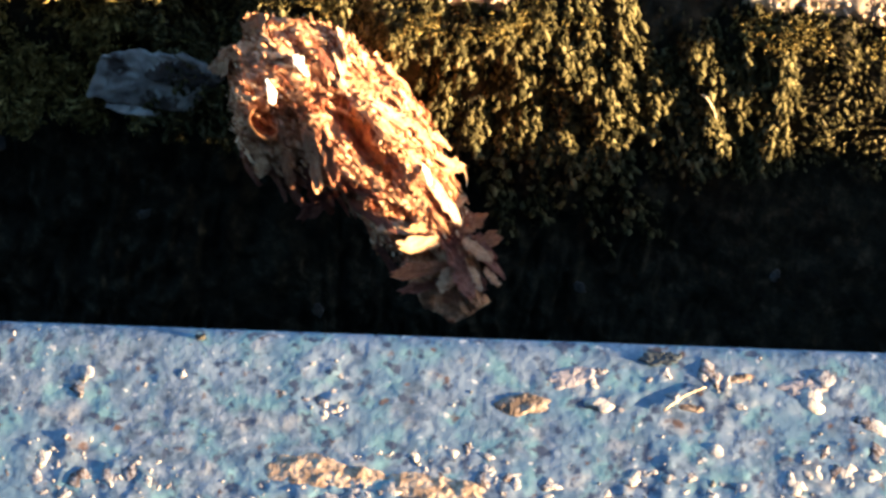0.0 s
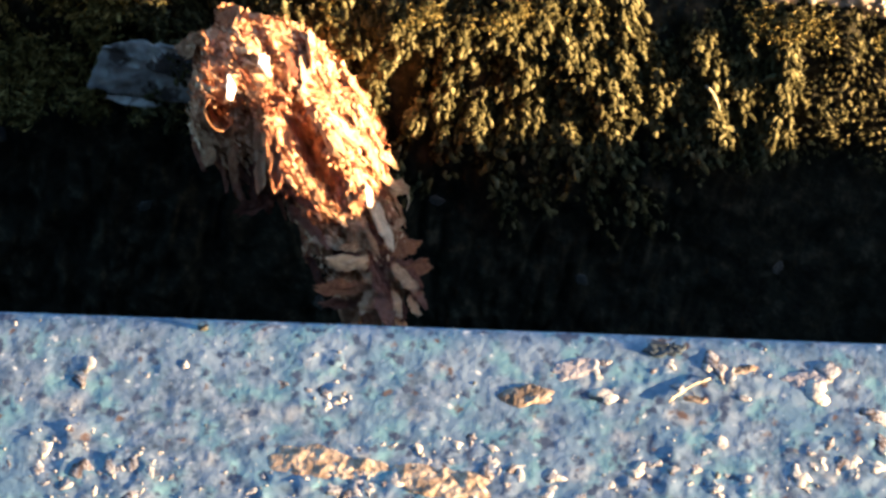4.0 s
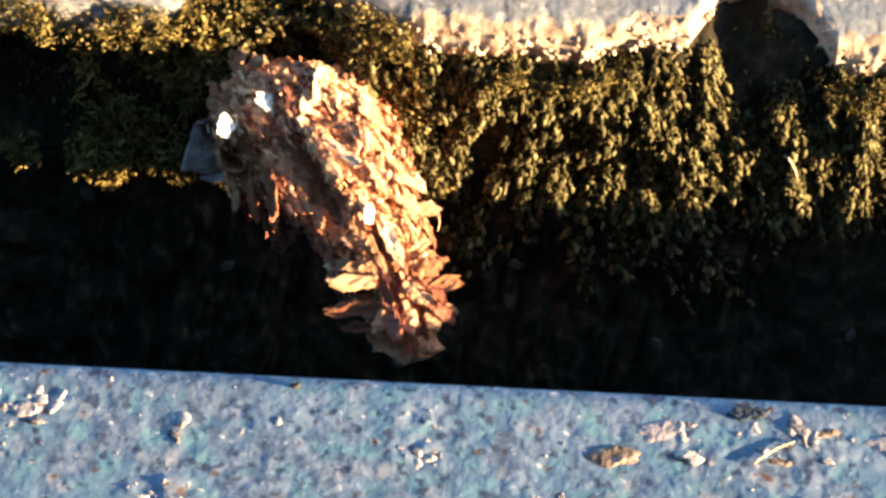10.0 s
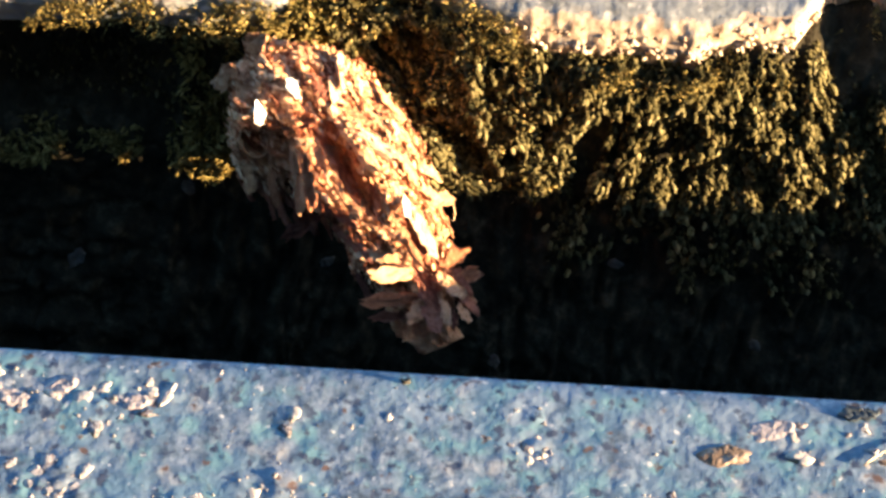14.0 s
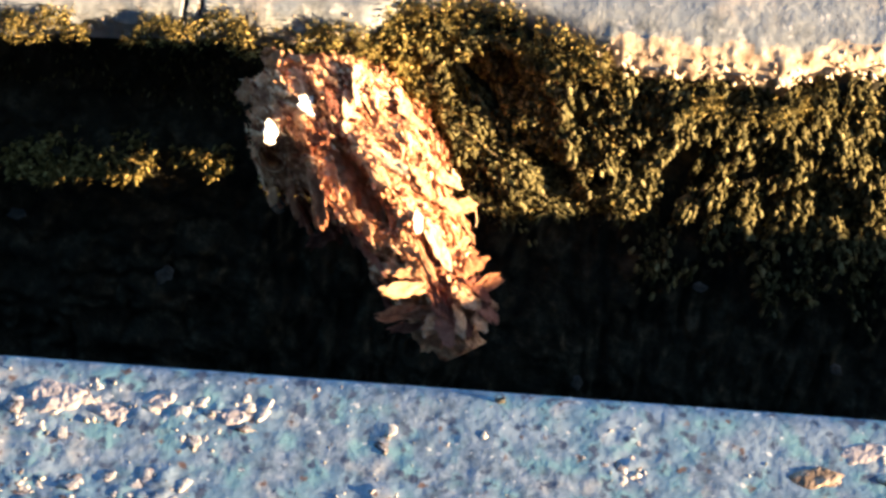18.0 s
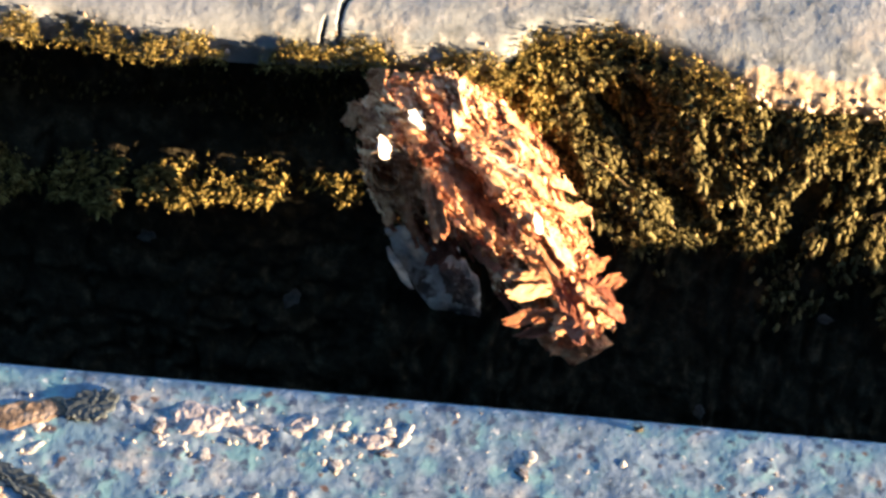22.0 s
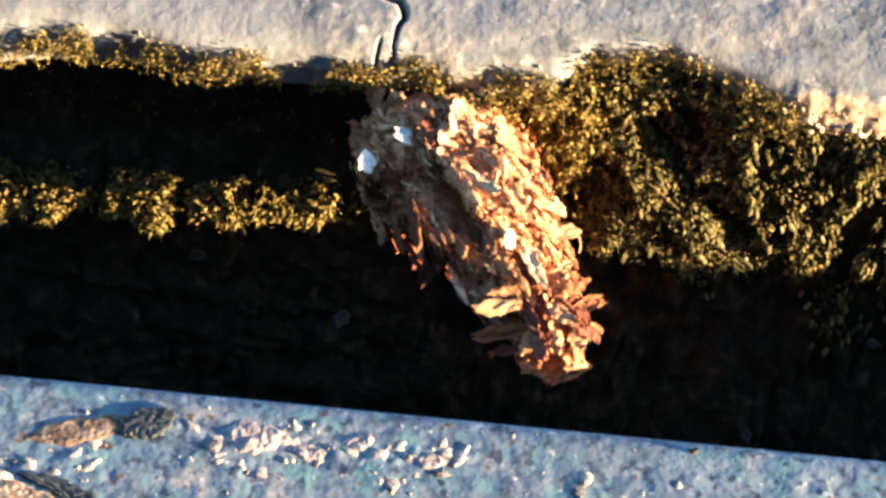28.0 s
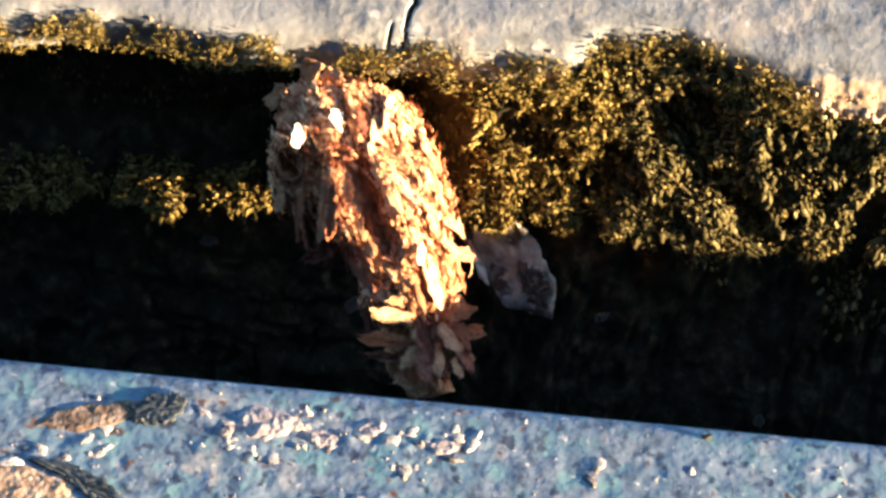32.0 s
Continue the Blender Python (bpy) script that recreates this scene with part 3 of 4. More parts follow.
    top[:, 2] -= 1.9 * under
    top[:, 1] -= 0.3 * under
    P = np.concatenate([low, top])
    n = len(P)
    A = np.stack([r.normal(size=n) * 0.7, -0.6 + 0.5 * r.normal(size=n), 0.5 + 0.5 * r.normal(size=n)], 1)
    leaves("moss", P, A, 0.26 + 0.45 * r.rand(n), 0.06 + 0.09 * r.rand(n), M_TUFT, "golden moss cushions along the edge and ledge", 6)


wall_moss()


# ---- grains and litter on the near slab ----
def lump(seed, sub=1, squash=(1, 1, 0.7), rough=0.3):
    bm = bmesh.new()
    bmesh.ops.create_icosphere(bm, subdivisions=sub, radius=1.0)
    rr = random.Random(seed)
    for v in bm.verts:
        v.co *= 1 + rough * rr.uniform(-1, 1)
        v.co = Vector((v.co.x * squash[0], v.co.y * squash[1], v.co.z * squash[2]))
    return bm


def grains():
    r = np.random.RandomState(21)
    bm = lump(2, 1)
    base = np.array([v.co[:] for v in bm.verts])
    tri = np.array([[v.index for v in f.verts] for f in bm.faces])
    bm.free()
    n = 1500
    x, y = r.uniform(-78, 72, n), r.uniform(-24, -0.7, n)
    keep = near_crust(x, y) > r.uniform(-0.12, 1.0, n)
    x, y = x[keep], y[keep]
    n = len(x)
    size = 0.05 + 0.12 * r.rand(n) ** 2 + 0.25 * (r.rand(n) < 0.10) * r.rand(n)
    th = r.uniform(0, 6.28, n)
    V = base[None] * size[:, None, None] * (1 + 0.3 * r.normal(size=(n, len(base), 1)))
    c, s = np.cos(th)[:, None], np.sin(th)[:, None]
    Vx, Vy = V[..., 0] * c - V[..., 1] * s, V[..., 0] * s + V[..., 1] * c
    h = near_height(x, y)
    V = np.stack([Vx + x[:, None], Vy + y[:, None], 0.6 * V[..., 2] + (h + 0.03 * size)[:, None]], 2)
    F = (tri[None] + (np.arange(n) * len(base))[:, None, None]).reshape(-1, 3)
    tagged(link("sand", mesh_np("sand", V.reshape(-1, 3) * MM, F), M_GRAIN), "pale sand grains scattered on the painted slab", "sand", kind="stuff")


grains()


def pebbles():
    """Coarser grains bonded to the crusted patches of the slab."""
    r = np.random.RandomState(33)
    kinds = []
    for k in range(8):
        bm = lump(100 + k, 2, (1, 0.75, 0.085), 0.20)
        for v in bm.verts:
            v.co *= 1 + 0.7 * noise.noise(v.co * 1.4 + Vector((k * 5, 0, 0)))
        for f in bm.faces:
            f.smooth = True
        me = bpy.data.meshes.new("pebble")
        bm.to_mesh(me)
        bm.free()
        me.materials.append(M_PEBBLE)
        kinds.append(me)
    made = 0
    while made < 260:
        x, y = r.uniform(-66, 62), r.uniform(-19, -1.4)
        if near_crust(np.array(x), np.array(y)) < r.uniform(0.1, 1.0):
            continue
        size = 0.32 + 0.85 * r.rand() ** 2
        ob = link("pebble", kinds[made % 8], None, NEAR)
        ob.matrix_basis = on_near(x, y, -0.03 * size, r.uniform(0, 360), r.uniform(-5, 5), r.uniform(-5, 5)) @ Matrix.Diagonal((size * MM, size * r.uniform(0.7, 1.2) * MM, size * MM, 1))
        made += 1


def plate(outline, thick, seed, rough=0.12, cuts=9, warp=1.2, crumple=0.0):
    """A thin uneven plate in mm, from an outline in its own plane."""
    rr = random.Random(seed)
    cx = sum(p[0] for p in outline) / len(outline)
    cy = sum(p[1] for p in outline) / len(outline)
    rim = []
    for i, (ax, ay) in enumerate(outline):
        bx, by = outline[(i + 1) % len(outline)]
        for k in range(cuts):
            f = k / cuts
            j = rough * rr.uniform(-1, 1) * (0 if k == 0 else 1)
            dx, dy = bx - ax, by - ay
            d = math.hypot(dx, dy)
            rim.append((ax + dx * f - dy / d * j * 2, ay + dy * f + dx / d * j * 2))
    bm = bmesh.new()
    rings = []
    for side in (1, -1):
        loops = []
        for q in (1.0, 0.94, 0.84, 0.72, 0.6, 0.48, 0.36, 0.24, 0.12):
            loop = []
            for (x, y) in rim:
                X, Y = cx + (x - cx) * q, cy + (y - cy) * q
                z = warp * (noise.noise((X * 0.25, Y * 0.25, seed)) + 0.4 * noise.noise((X * 0.9, Y * 0.9, seed)))
                z += side * thick / 2 * (0.55 if q == 1.0 else 1.0) + 0.15 * noise.noise((X * 3, Y * 3, seed + side))
                z += crumple * (0.5 - 2 * abs(noise.noise((X * 0.55 + Y * 0.3, Y * 1.1, seed + 2)))) + 0.4 * crumple * noise.noise((X * 1.9, Y * 1.9, seed + 3))
                loop.append(bm.verts.new((X * MM, Y * MM, z * MM)))
            loops.append(loop)
        c = bm.verts.new((cx * MM, cy * MM, (side * thick / 2) * MM))
        rings.append((loops, c, side))
    n = len(rim)
    for loops, c, side in rings:
        for a, b in zip(loops, loops[1:]):
            for i in range(n):
                f = (a[i], a[(i + 1) % n], b[(i + 1) % n], b[i])
                bm.faces.new(f if side > 0 else f[::-1])
        for i in range(n):
            f = (loops[-1][i], loops[-1][(i + 1) % n], c)
            bm.faces.new(f if side > 0 else f[::-1])
    a, b = rings[0][0][0], rings[1][0][0]
    for i in range(n):
        bm.faces.new((a[(i + 1) % n], a[i], b[i], b[(i + 1) % n]))
    for f in bm.faces:
        f.smooth = True
    return bm


def thing(name, bm, mat, m, label, category, group=""):
    me = bpy.data.meshes.new(name)
    bm.to_mesh(me)
    bm.free()
    ob = link(name, me, mat)
    ob.matrix_basis = m
    return tagged(ob, label, category, group)


def twig(length, radius, seed, bend=0.08):
    """A thin tapering stalk along x, in mm."""
    bm = bmesh.new()
    rr = random.Random(seed)
    prev, n = None, 7
    for i in range(n):
        f = i / (n - 1)
        c = Vector(((f - 0.5) * length, bend * length * math.sin(f * 3.1) + 0.02 * length * rr.uniform(-1, 1), 0))
        w = radius * (1 - 0.5 * f)
        ring = [bm.verts.new((c + Vector((0, math.cos(a) * w, math.sin(a) * w))) * MM) for a in [k * 1.0472 for k in range(6)]]
        if prev:
            for k in range(6):
                bm.faces.new((prev[k], prev[(k + 1) % 6], ring[(k + 1) % 6], ring[k]))
        else:
            bm.faces.new(ring[::-1])
        prev = ring
    bm.faces.new(prev)
    for f in bm.faces:
        f.smooth = True
    return bm


def on_near(x, y, lift, rz=0, rx=0, ry=0):
    return pose(x * MM, y * MM, (float(near_height(np.array(x), np.array(y))) + lift) * MM, rx, ry, rz)


def on_wall(x, z, lift, spin=0):
    """A pose whose z axis leaves the wall, x along the gap."""
    y = float(wall_plane(x, z)) - lift
    return pose(x * MM, y * MM, z * MM) @ pose(0, 0, 0, 67, 0, 0) @ pose(0, 0, 0, 0, 0, spin)


pebbles()


def rim_crumbs():
    """Warm crumbling plaster along the broken edge of the far slab."""
    r = np.random.RandomState(51)
    bm = lump(6, 1, (1, 1, 0.8), 0.35)
    base = np.array([v.co[:] for v in bm.verts])
    tri = np.array([[v.index for v in f.verts] for f in bm.faces])
    bm.free()
    n = 5200
    x = r.uniform(-70, 66, n)
    keep = np.where(x > 6, 0.28, 0.04) * (0.35 + 1.1 * vnoise(x / 2.0, x * 0 + 31)) > r.rand(n)
    x = x[keep]
    n = len(x)
    back = -0.5 + 1.3 * r.rand(n) ** 1.4
    e = far_edge(x)
    size = (0.08 + 0.20 * r.rand(n) ** 2) * np.clip(1.25 - 0.35 * back, 0.3, 1.3)
    z = slab_top(e + back) - 0.95 * np.exp(-np.clip(back, 0, None) / 0.5) - 0.5 * size - 1.3 * r.rand(n) * (back < 0.1)
    V = base[None] * size[:, None, None] * (1 + 0.3 * r.normal(size=(n, len(base), 1))) * r.uniform(0.7, 1.4, (n, 1, 3))
    V = V + np.stack([x, e + back, z], 1)[:, None, :]
    F = (tri[None] + (np.arange(n) * len(base))[:, None, None]).reshape(-1, 3)
    tagged(link("plaster_crumbs", mesh_np("plaster_crumbs", V.reshape(-1, 3) * MM, F), M_RIM), "warm cream plaster crumbs on the slab's broken edge", "crumbs", kind="stuff")


rim_crumbs()


# ---- the bagworm's case: a silk bag shingled with bark chips ----
AXIS = Vector((0.4927, -0.7491, -0.4428))
SIDE = Vector((0.8701, 0.4176, 0.2617))
FRONT = Vector((-0.0111, -0.5142, 0.8576))
MOUTH = Vector((0.0, 0.5, -1.5))
LONG = 30.0


def girth(l):
    return float(np.interp(l / LONG, [0, .05, .15, .3, .6, .85, 1], [4.0, 5.3, 6.2, 6.9, 5.3, 3.9, 2.5]))


def on_case(l, th, lift=0.0):
    """The place, in mm, on the case at l along it and th degrees round it, and the outward direction."""
    a = radians(th)
    w = (th + 180) % 360 - 180
    mid = math.exp(-((l - 11.5) / 4.5) ** 2)
    cl = math.exp(-((l - 12) / 4.6) ** 4)
    lift += 1.0 * mid * math.exp(-((w - 55) / 45) ** 2) - 4.2 * cl * math.exp(-((w + 17) / 9) ** 2) + 1.6 * cl * math.exp(-((w + 36) / 9) ** 2) + 0.9 * cl * math.exp(-((w - 2) / 9) ** 2) + 0.25 * math.exp(-((l - 5) / 5) ** 2) * math.exp(-(w / 12) ** 2)
    lift += 3.1 * math.exp(-((l - 3.5) / 2.9) ** 2) * math.exp(-((w + 53) / 26) ** 2)
    lift += 2.0 * math.exp(-(l / 1.8) ** 2) * math.exp(-((w + 62) / 28) ** 2)
    lift += 2.4 * math.exp(-((l - 6) / 4.5) ** 2) * math.exp(-((w + 92) / 26) ** 2)
    lift -= 1.6 * math.exp(-((l - 17) / 6) ** 2) * math.exp(-((w + 100) / 45) ** 2)
    lift -= 3.4 * min(1.0, max(0.0, (abs(w) - (84 if w > 0 else 72)) / 26)) * math.exp(-((l - 17.0) / 5.6) ** 4)
    lift += 0.4 * math.exp(-((l - 6.5) / 3.6) ** 2) * max(0.0, -math.cos(a)) ** 0.7
    out = SIDE * math.sin(a) + FRONT * math.cos(a)
    if -18 < w < 108:
        k = math.cos(radians(63)) / math.cos(radians(w - 45)) * 1.3
        lift += girth(l) * 0.5 * (min(k, 1.12) - 1)
    lift -= float(np.interp(l, [0, 2.5, 7.2, 10.2, 21, 25], [0.5, 0.0, 0.0, 0.4, 1.05, 0.75])) * girth(l) * max(0.0, -math.cos(a)) ** 0.45 * min(1.0, l / 5)
    p = MOUTH + AXIS * (l * 1.03 - 0.6) + SIDE * (1.1 * (l / LONG) ** 2) + out * (girth(l) + lift)
    p = p - AXIS * (2.0 * math.exp(-(l / 3.2) ** 2) * math.exp(-((w + 48) / 34) ** 2))
    q = p - AXIS * (p.dot(AXIS) * 0.8)
    g = p - AXIS * (p.dot(AXIS) * 0.62)
    ridge = 1.0 - 2.2 * abs(noise.noise(q * 0.42 + Vector((3.3, 1.7, 0))))
    return p + out * (1.05 * ridge + 0.6 * noise.noise(q * 0.9 + Vector((7, 0, 0))) + 0.7 * (0.4 - 1.8 * abs(noise.noise(g * 0.95))) - 0.25), out


def chip_mesh(name, seed, w=0.28, thick=0.13, taper=0.5, rag=1.0):
    """A ragged, crumpled splinter of unit length along x, six-sided."""
    rr = random.Random(seed)
    bm = bmesh.new()
    prev = None
    bow = rr.uniform(-0.15, 0.15)
    for i, f in enumerate((0.0, 0.2, 0.42, 0.64, 0.85, 1.0)):
        k = (0.6, 0.95, 1.05, 1.0, 0.5 + 0.5 * taper, taper * 0.8)[i] * (1 + rag * rr.uniform(-0.28, 0.28))
        oy, oz = bow * f * f + rag * rr.uniform(-0.05, 0.05), rag * rr.uniform(-0.06, 0.06)
        roll = rag * rr.uniform(-0.5, 0.5)
        ring = []
        for (y, z) in ((-1, 0), (-0.5, 1), (0.5, 1), (1, 0), (0.5, -1), (-0.5, -1)):
            y, z = y * w / 2 * k * (1 + rag * rr.uniform(-0.35, 0.35)), z * thick / 2 * k * rr.uniform(0.4, 1.7)
            ring.append(bm.verts.new((f + rag * rr.uniform(-0.07, 0.07), y * math.cos(roll) - z * math.sin(roll) + oy, y * math.sin(roll) + z * math.cos(roll) + oz)))
        if prev:
            for k2 in range(6):
                bm.faces.new((prev[k2], prev[(k2 + 1) % 6], ring[(k2 + 1) % 6], ring[k2]))
        else:
            bm.faces.new(ring[::-1])
        prev = ring
    bm.faces.new(prev)
    me = bpy.data.meshes.new(name)
    bm.to_mesh(me)
    bm.free()
    return me


def slat_mesh(name, seed, curl=0.0, cup=0.0, rag=1.0):
    """A flat flake of bark, one unit long and wide, ribbed lengthwise, with torn rounded ends."""
    rr = random.Random(seed)
    nx, ny = 8, 5
    half = [k * (1 + rag * rr.uniform(-0.18, 0.18)) / 2 for k in (0.7, 0.98, 1.06, 1.0, 1.0, 1.02, 0.94, 0.66)]
    sway = [rag * rr.uniform(-0.07, 0.07) for _ in range(nx)]
    rib = [rr.uniform(-0.10, 0.10) for _ in range(ny)]
    tear = [(rag * rr.uniform(-0.07, 0.05), rag * rr.uniform(-0.08, 0.10)) for _ in range(ny)]
    bm = bmesh.new()
    sides = []
    for z0 in (0.11, -0.11):
        rows = []
        for i in range(nx):
            f = i / (nx - 1)
            row = []
            for j in range(ny):
                v = j / (ny - 1) * 2 - 1
                x = f + tear[j][0] * (1 - f) ** 3 + tear[j][1] * f ** 4 - 0.05 * v * v * f
                z = z0 * (1 - 0.55 * v * v) + rib[j] * 0.8 + cup * v * v + curl * (2 * f - 1) ** 2 + 0.10 * rag * rr.uniform(-1, 1)
                row.append(bm.verts.new((x, v * half[i] + sway[i] + 0.05 * rag * rr.uniform(-1, 1), z)))
            rows.append(row)
        sides.append(rows)
    top, low = sides
    for i in range(nx - 1):
        for j in range(ny - 1):
            bm.faces.new((top[i][j], top[i + 1][j], top[i + 1][j + 1], top[i][j + 1]))
            bm.faces.new((low[i][j], low[i][j + 1], low[i + 1][j + 1], low[i + 1][j]))
        bm.faces.new((top[i][0], low[i][0], low[i + 1][0], top[i + 1][0]))
        bm.faces.new((top[i][-1], top[i + 1][-1], low[i + 1][-1], low[i][-1]))
    for j in range(ny - 1):
        bm.faces.new((top[0][j], top[0][j + 1], low[0][j + 1], low[0][j]))
        bm.faces.new((top[-1][j], low[-1][j], low[-1][j + 1], top[-1][j + 1]))
    me = bpy.data.meshes.new(name)
    bm.to_mesh(me)
    bm.free()
    return me


def chip_bm(length, wide):
    me = chip_mesh("splinter", 7, 0.2, 0.1, 0.5)
    bm = bmesh.new()
    bm.from_mesh(me)
    bpy.data.meshes.remove(me)
    for v in bm.verts:
        v.co = Vector((v.co.x * length, v.co.y * length * wide, v.co.z * length)) * MM
    return bm


def make_case():
    case = new("bagworm_case")
    tagged(case, "brown silk bagworm case shingled with bark chips on mossy wall", "bagworm")
    # silk body
    bm = bmesh.new()
    rings = []
    nl, na = 170, 144
    for i in range(nl + 1):
        l = LONG * i / nl
        ring = []
        for j in range(na):
            th = 360 * j / na
            p, out = on_case(l, th, -0.45)
            g = p - AXIS * (p.dot(AXIS) * 0.6)
            b = noise.noise(g * 1.6) * 0.35 + noise.noise(g * 3.0) * 0.25 + 0.2 * (0.5 - 2 * abs(noise.noise(g * 1.9)))
            ring.append(bm.verts.new((p + out * b) * MM))
        rings.append(ring)
    for a, b in zip(rings, rings[1:]):
        for j in range(na):
            bm.faces.new((a[j], b[j], b[(j + 1) % na], a[(j + 1) % na]))
    bm.faces.new(rings[0])
    bm.faces.new(rings[-1][::-1])
    bmesh.ops.recalc_face_normals(bm, faces=bm.faces)
    for f in bm.faces:
        f.smooth = True
    part("silk_bag", bm, M_SILK, case)
    # shared flakes: flat bark slats, each kind with its own bends and torn ends
    looks = {"chip": M_CHIP, "drab": M_DRAB_SHADE, "pale": M_PALE, "tan": M_TAN, "white": M_WHITE}
    kinds = {}
    for q, (look_name, mat) in enumerate(looks.items()):
        kinds[look_name] = [slat_mesh("bark_chip", 40 + 10 * q + k, curl=(-0.16, 0.10, -0.04, -0.10, 0.15)[k % 5], cup=(0.18, -0.14, 0.10)[k % 3], rag={"white": 0.9, "drab": 1.5, "chip": 1.4}.get(look_name, 1.1)) for k in range(7)]
        for me in kinds[look_name]:
            me.materials.append(mat)

    def put(name, look_name, l, th, size, along=0.0, width=1.0, rise=6.0, lift=0.0, label="", face=0.0, thick=None):
        """along: degrees from the case's axis, towards growing th; rise: how far the free end stands off; width in mm."""
        p, out = on_case(l, th, lift)
        out = (out + TO_SUN * face).normalized()
        tang = AXIS.cross(out).normalized()
        if tang.dot(SIDE * math.cos(radians(th)) - FRONT * math.sin(radians(th))) < 0:
            tang = -tang
        d = AXIS * math.cos(radians(along)) + tang * math.sin(radians(along))
        x = (d * math.cos(radians(rise)) + out * math.sin(radians(rise))).normalized()
        y = out.cross(x).normalized()
        z = x.cross(y)
        m = Matrix((x, y, z)).transposed().to_4x4()
        me = kinds[look_name][int(l * 7 + abs(th)) % 7]
        ob = link(name, me, None, case, label)
        ob.matrix_basis = Matrix.Translation(p * MM) @ m @ Matrix.Diagonal((size * MM, width * MM, (thick or 0.5 * width + 0.12 * size) * MM, 1))
        return ob

    rr = random.Random(77)
    # the shingled coat: small flakes lying along the case
    made = 0
    while made < 130:
        l, th = rr.uniform(0.0, 28.5), rr.uniform(-125, 118)
        if (7.5 < l < 16.5 and -26 < th < -2) or (0.5 < l < 9.5 and -94 < th < -40) or (abs(th) > 84 and l > 10):
            continue
        if th < -40 and l > 17.5:
            continue
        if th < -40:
            # flank away from the sun: the darker chip colour deepens its shade
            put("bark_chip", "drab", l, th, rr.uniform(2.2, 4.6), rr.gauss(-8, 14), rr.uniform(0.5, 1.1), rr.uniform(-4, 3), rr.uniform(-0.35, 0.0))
        elif l > 19:
            if l > 26.5 or rr.random() < 0.35:
                continue
            side = math.copysign(1, th + 6)
            # mostly drab, so part of the tail's shade is in the colour
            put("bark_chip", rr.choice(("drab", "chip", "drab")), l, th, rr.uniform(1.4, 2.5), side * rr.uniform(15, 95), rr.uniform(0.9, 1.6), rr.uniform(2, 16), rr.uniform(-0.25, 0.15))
        else:
            put("bark_chip", rr.choice(("tan", "chip", "tan") if l < 9 and th > -30 else ("chip", "chip", "tan")), l, th, rr.uniform(1.2, 2.6), rr.gauss(16, 22), rr.uniform(0.4, 0.8), rr.uniform(-4, 7), rr.uniform(-0.35, 0.0))
        made += 1

    # the flakes that stand out one by one: kind, place along, place round, length, direction, width, rise
    crown = (("tan", 1.2, 62, 4.2, 46, 2.0, 4), ("tan", 3.8, 82, 4.2, 14, 2.3, 2), ("chip", 5.5, -40, 2.2, 45, 0.8, 12),
             ("chip", 6.5, -28, 1.8, 38, 0.8, 14), ("chip", 0.0, -52, 4.2, 30, 2.0, 6), ("chip", 0.2, -84, 3.3, -6, 2.0, 8), ("chip", 0.1, -66, 2.6, -60, 1.4, 14), ("chip", 0.0, -46, 2.0, 51, 0.8, 10),
             ("chip", 0.0, -4, 2.8, 29, 1.0, 12), ("chip", 1.5, -8, 2.3, 36, 0.9, 10), ("chip", 2.5, -16, 2.4, 40, 0.9, 8))
    brow = (("chip", 0.2, -48, 2.4, 100, 1.9, 4), ("chip", 0.6, -70, 2.6, -100, 1.7, 6), ("chip", 0.3, -30, 2.2, 70, 1.3, 8), ("chip", 0.1, -16, 2.0, 60, 1.2, 8), ("chip", 1.6, -84, 2.6, -60, 1.6, 8),
            ("chip", 0.4, -60, 1.8, 40, 1.2, 10), ("tan", 0.3, 20, 2.0, 30, 1.2, 4))
    mantle = (("drab", 3.5, -8, 2.8, 4, 1.1, 2), ("pale", 10.0, 4, 4.1, 30, 1.3, 3), ("tan", 9.0, 28, 3.7, 38, 1.0, 4), ("tan", 9.0, -4, 5.0, 11, 1.3, 3), ("tan", 12.5, 16, 4.7, -8, 1.4, 3),
              ("chip", 10.5, 52, 3.7, 6, 1.0, 3), ("tan", 13.0, 64, 3.2, 50, 1.2, 12), ("tan", 12.5, 32, 3.7, 3, 1.2, 2), ("tan", 14.5, 56, 3.0, 59, 1.1, 8), ("tan", 7.0, 16, 2.9, 25, 1.1, 3),
              ("tan", 7.0, 48, 3.3, 32, 1.2, 3), ("chip", 5.0, 52, 3.6, 51, 1.1, 4))
    ridge = (("chip", 5.0, 24, 2.2, 5, 0.9, 4), ("tan", 12.5, -30, 2.9, 7, 1.0, 4), ("tan", 14.5, -29, 2.7, 12, 1.1, 5), ("tan", 16.0, -28, 2.9, 21, 1.0, 4), ("tan", 9.5, -28, 3.3, -12, 1.0, 3),
             ("chip", 14.0, -20, 2.4, -15, 0.7, 4), ("pale", 18.0, 24, 5.0, -1, 1.35, 4), ("tan", 19.0, 4, 4.2, 0, 0.8, 5), ("chip", 18.5, -12, 2.7, 33, 1.0, 5), ("tan", 17.0, 0, 2.3, 2, 1.0, 4),
             ("tan", 16.5, 44, 2.5, 53, 1.1, 8))
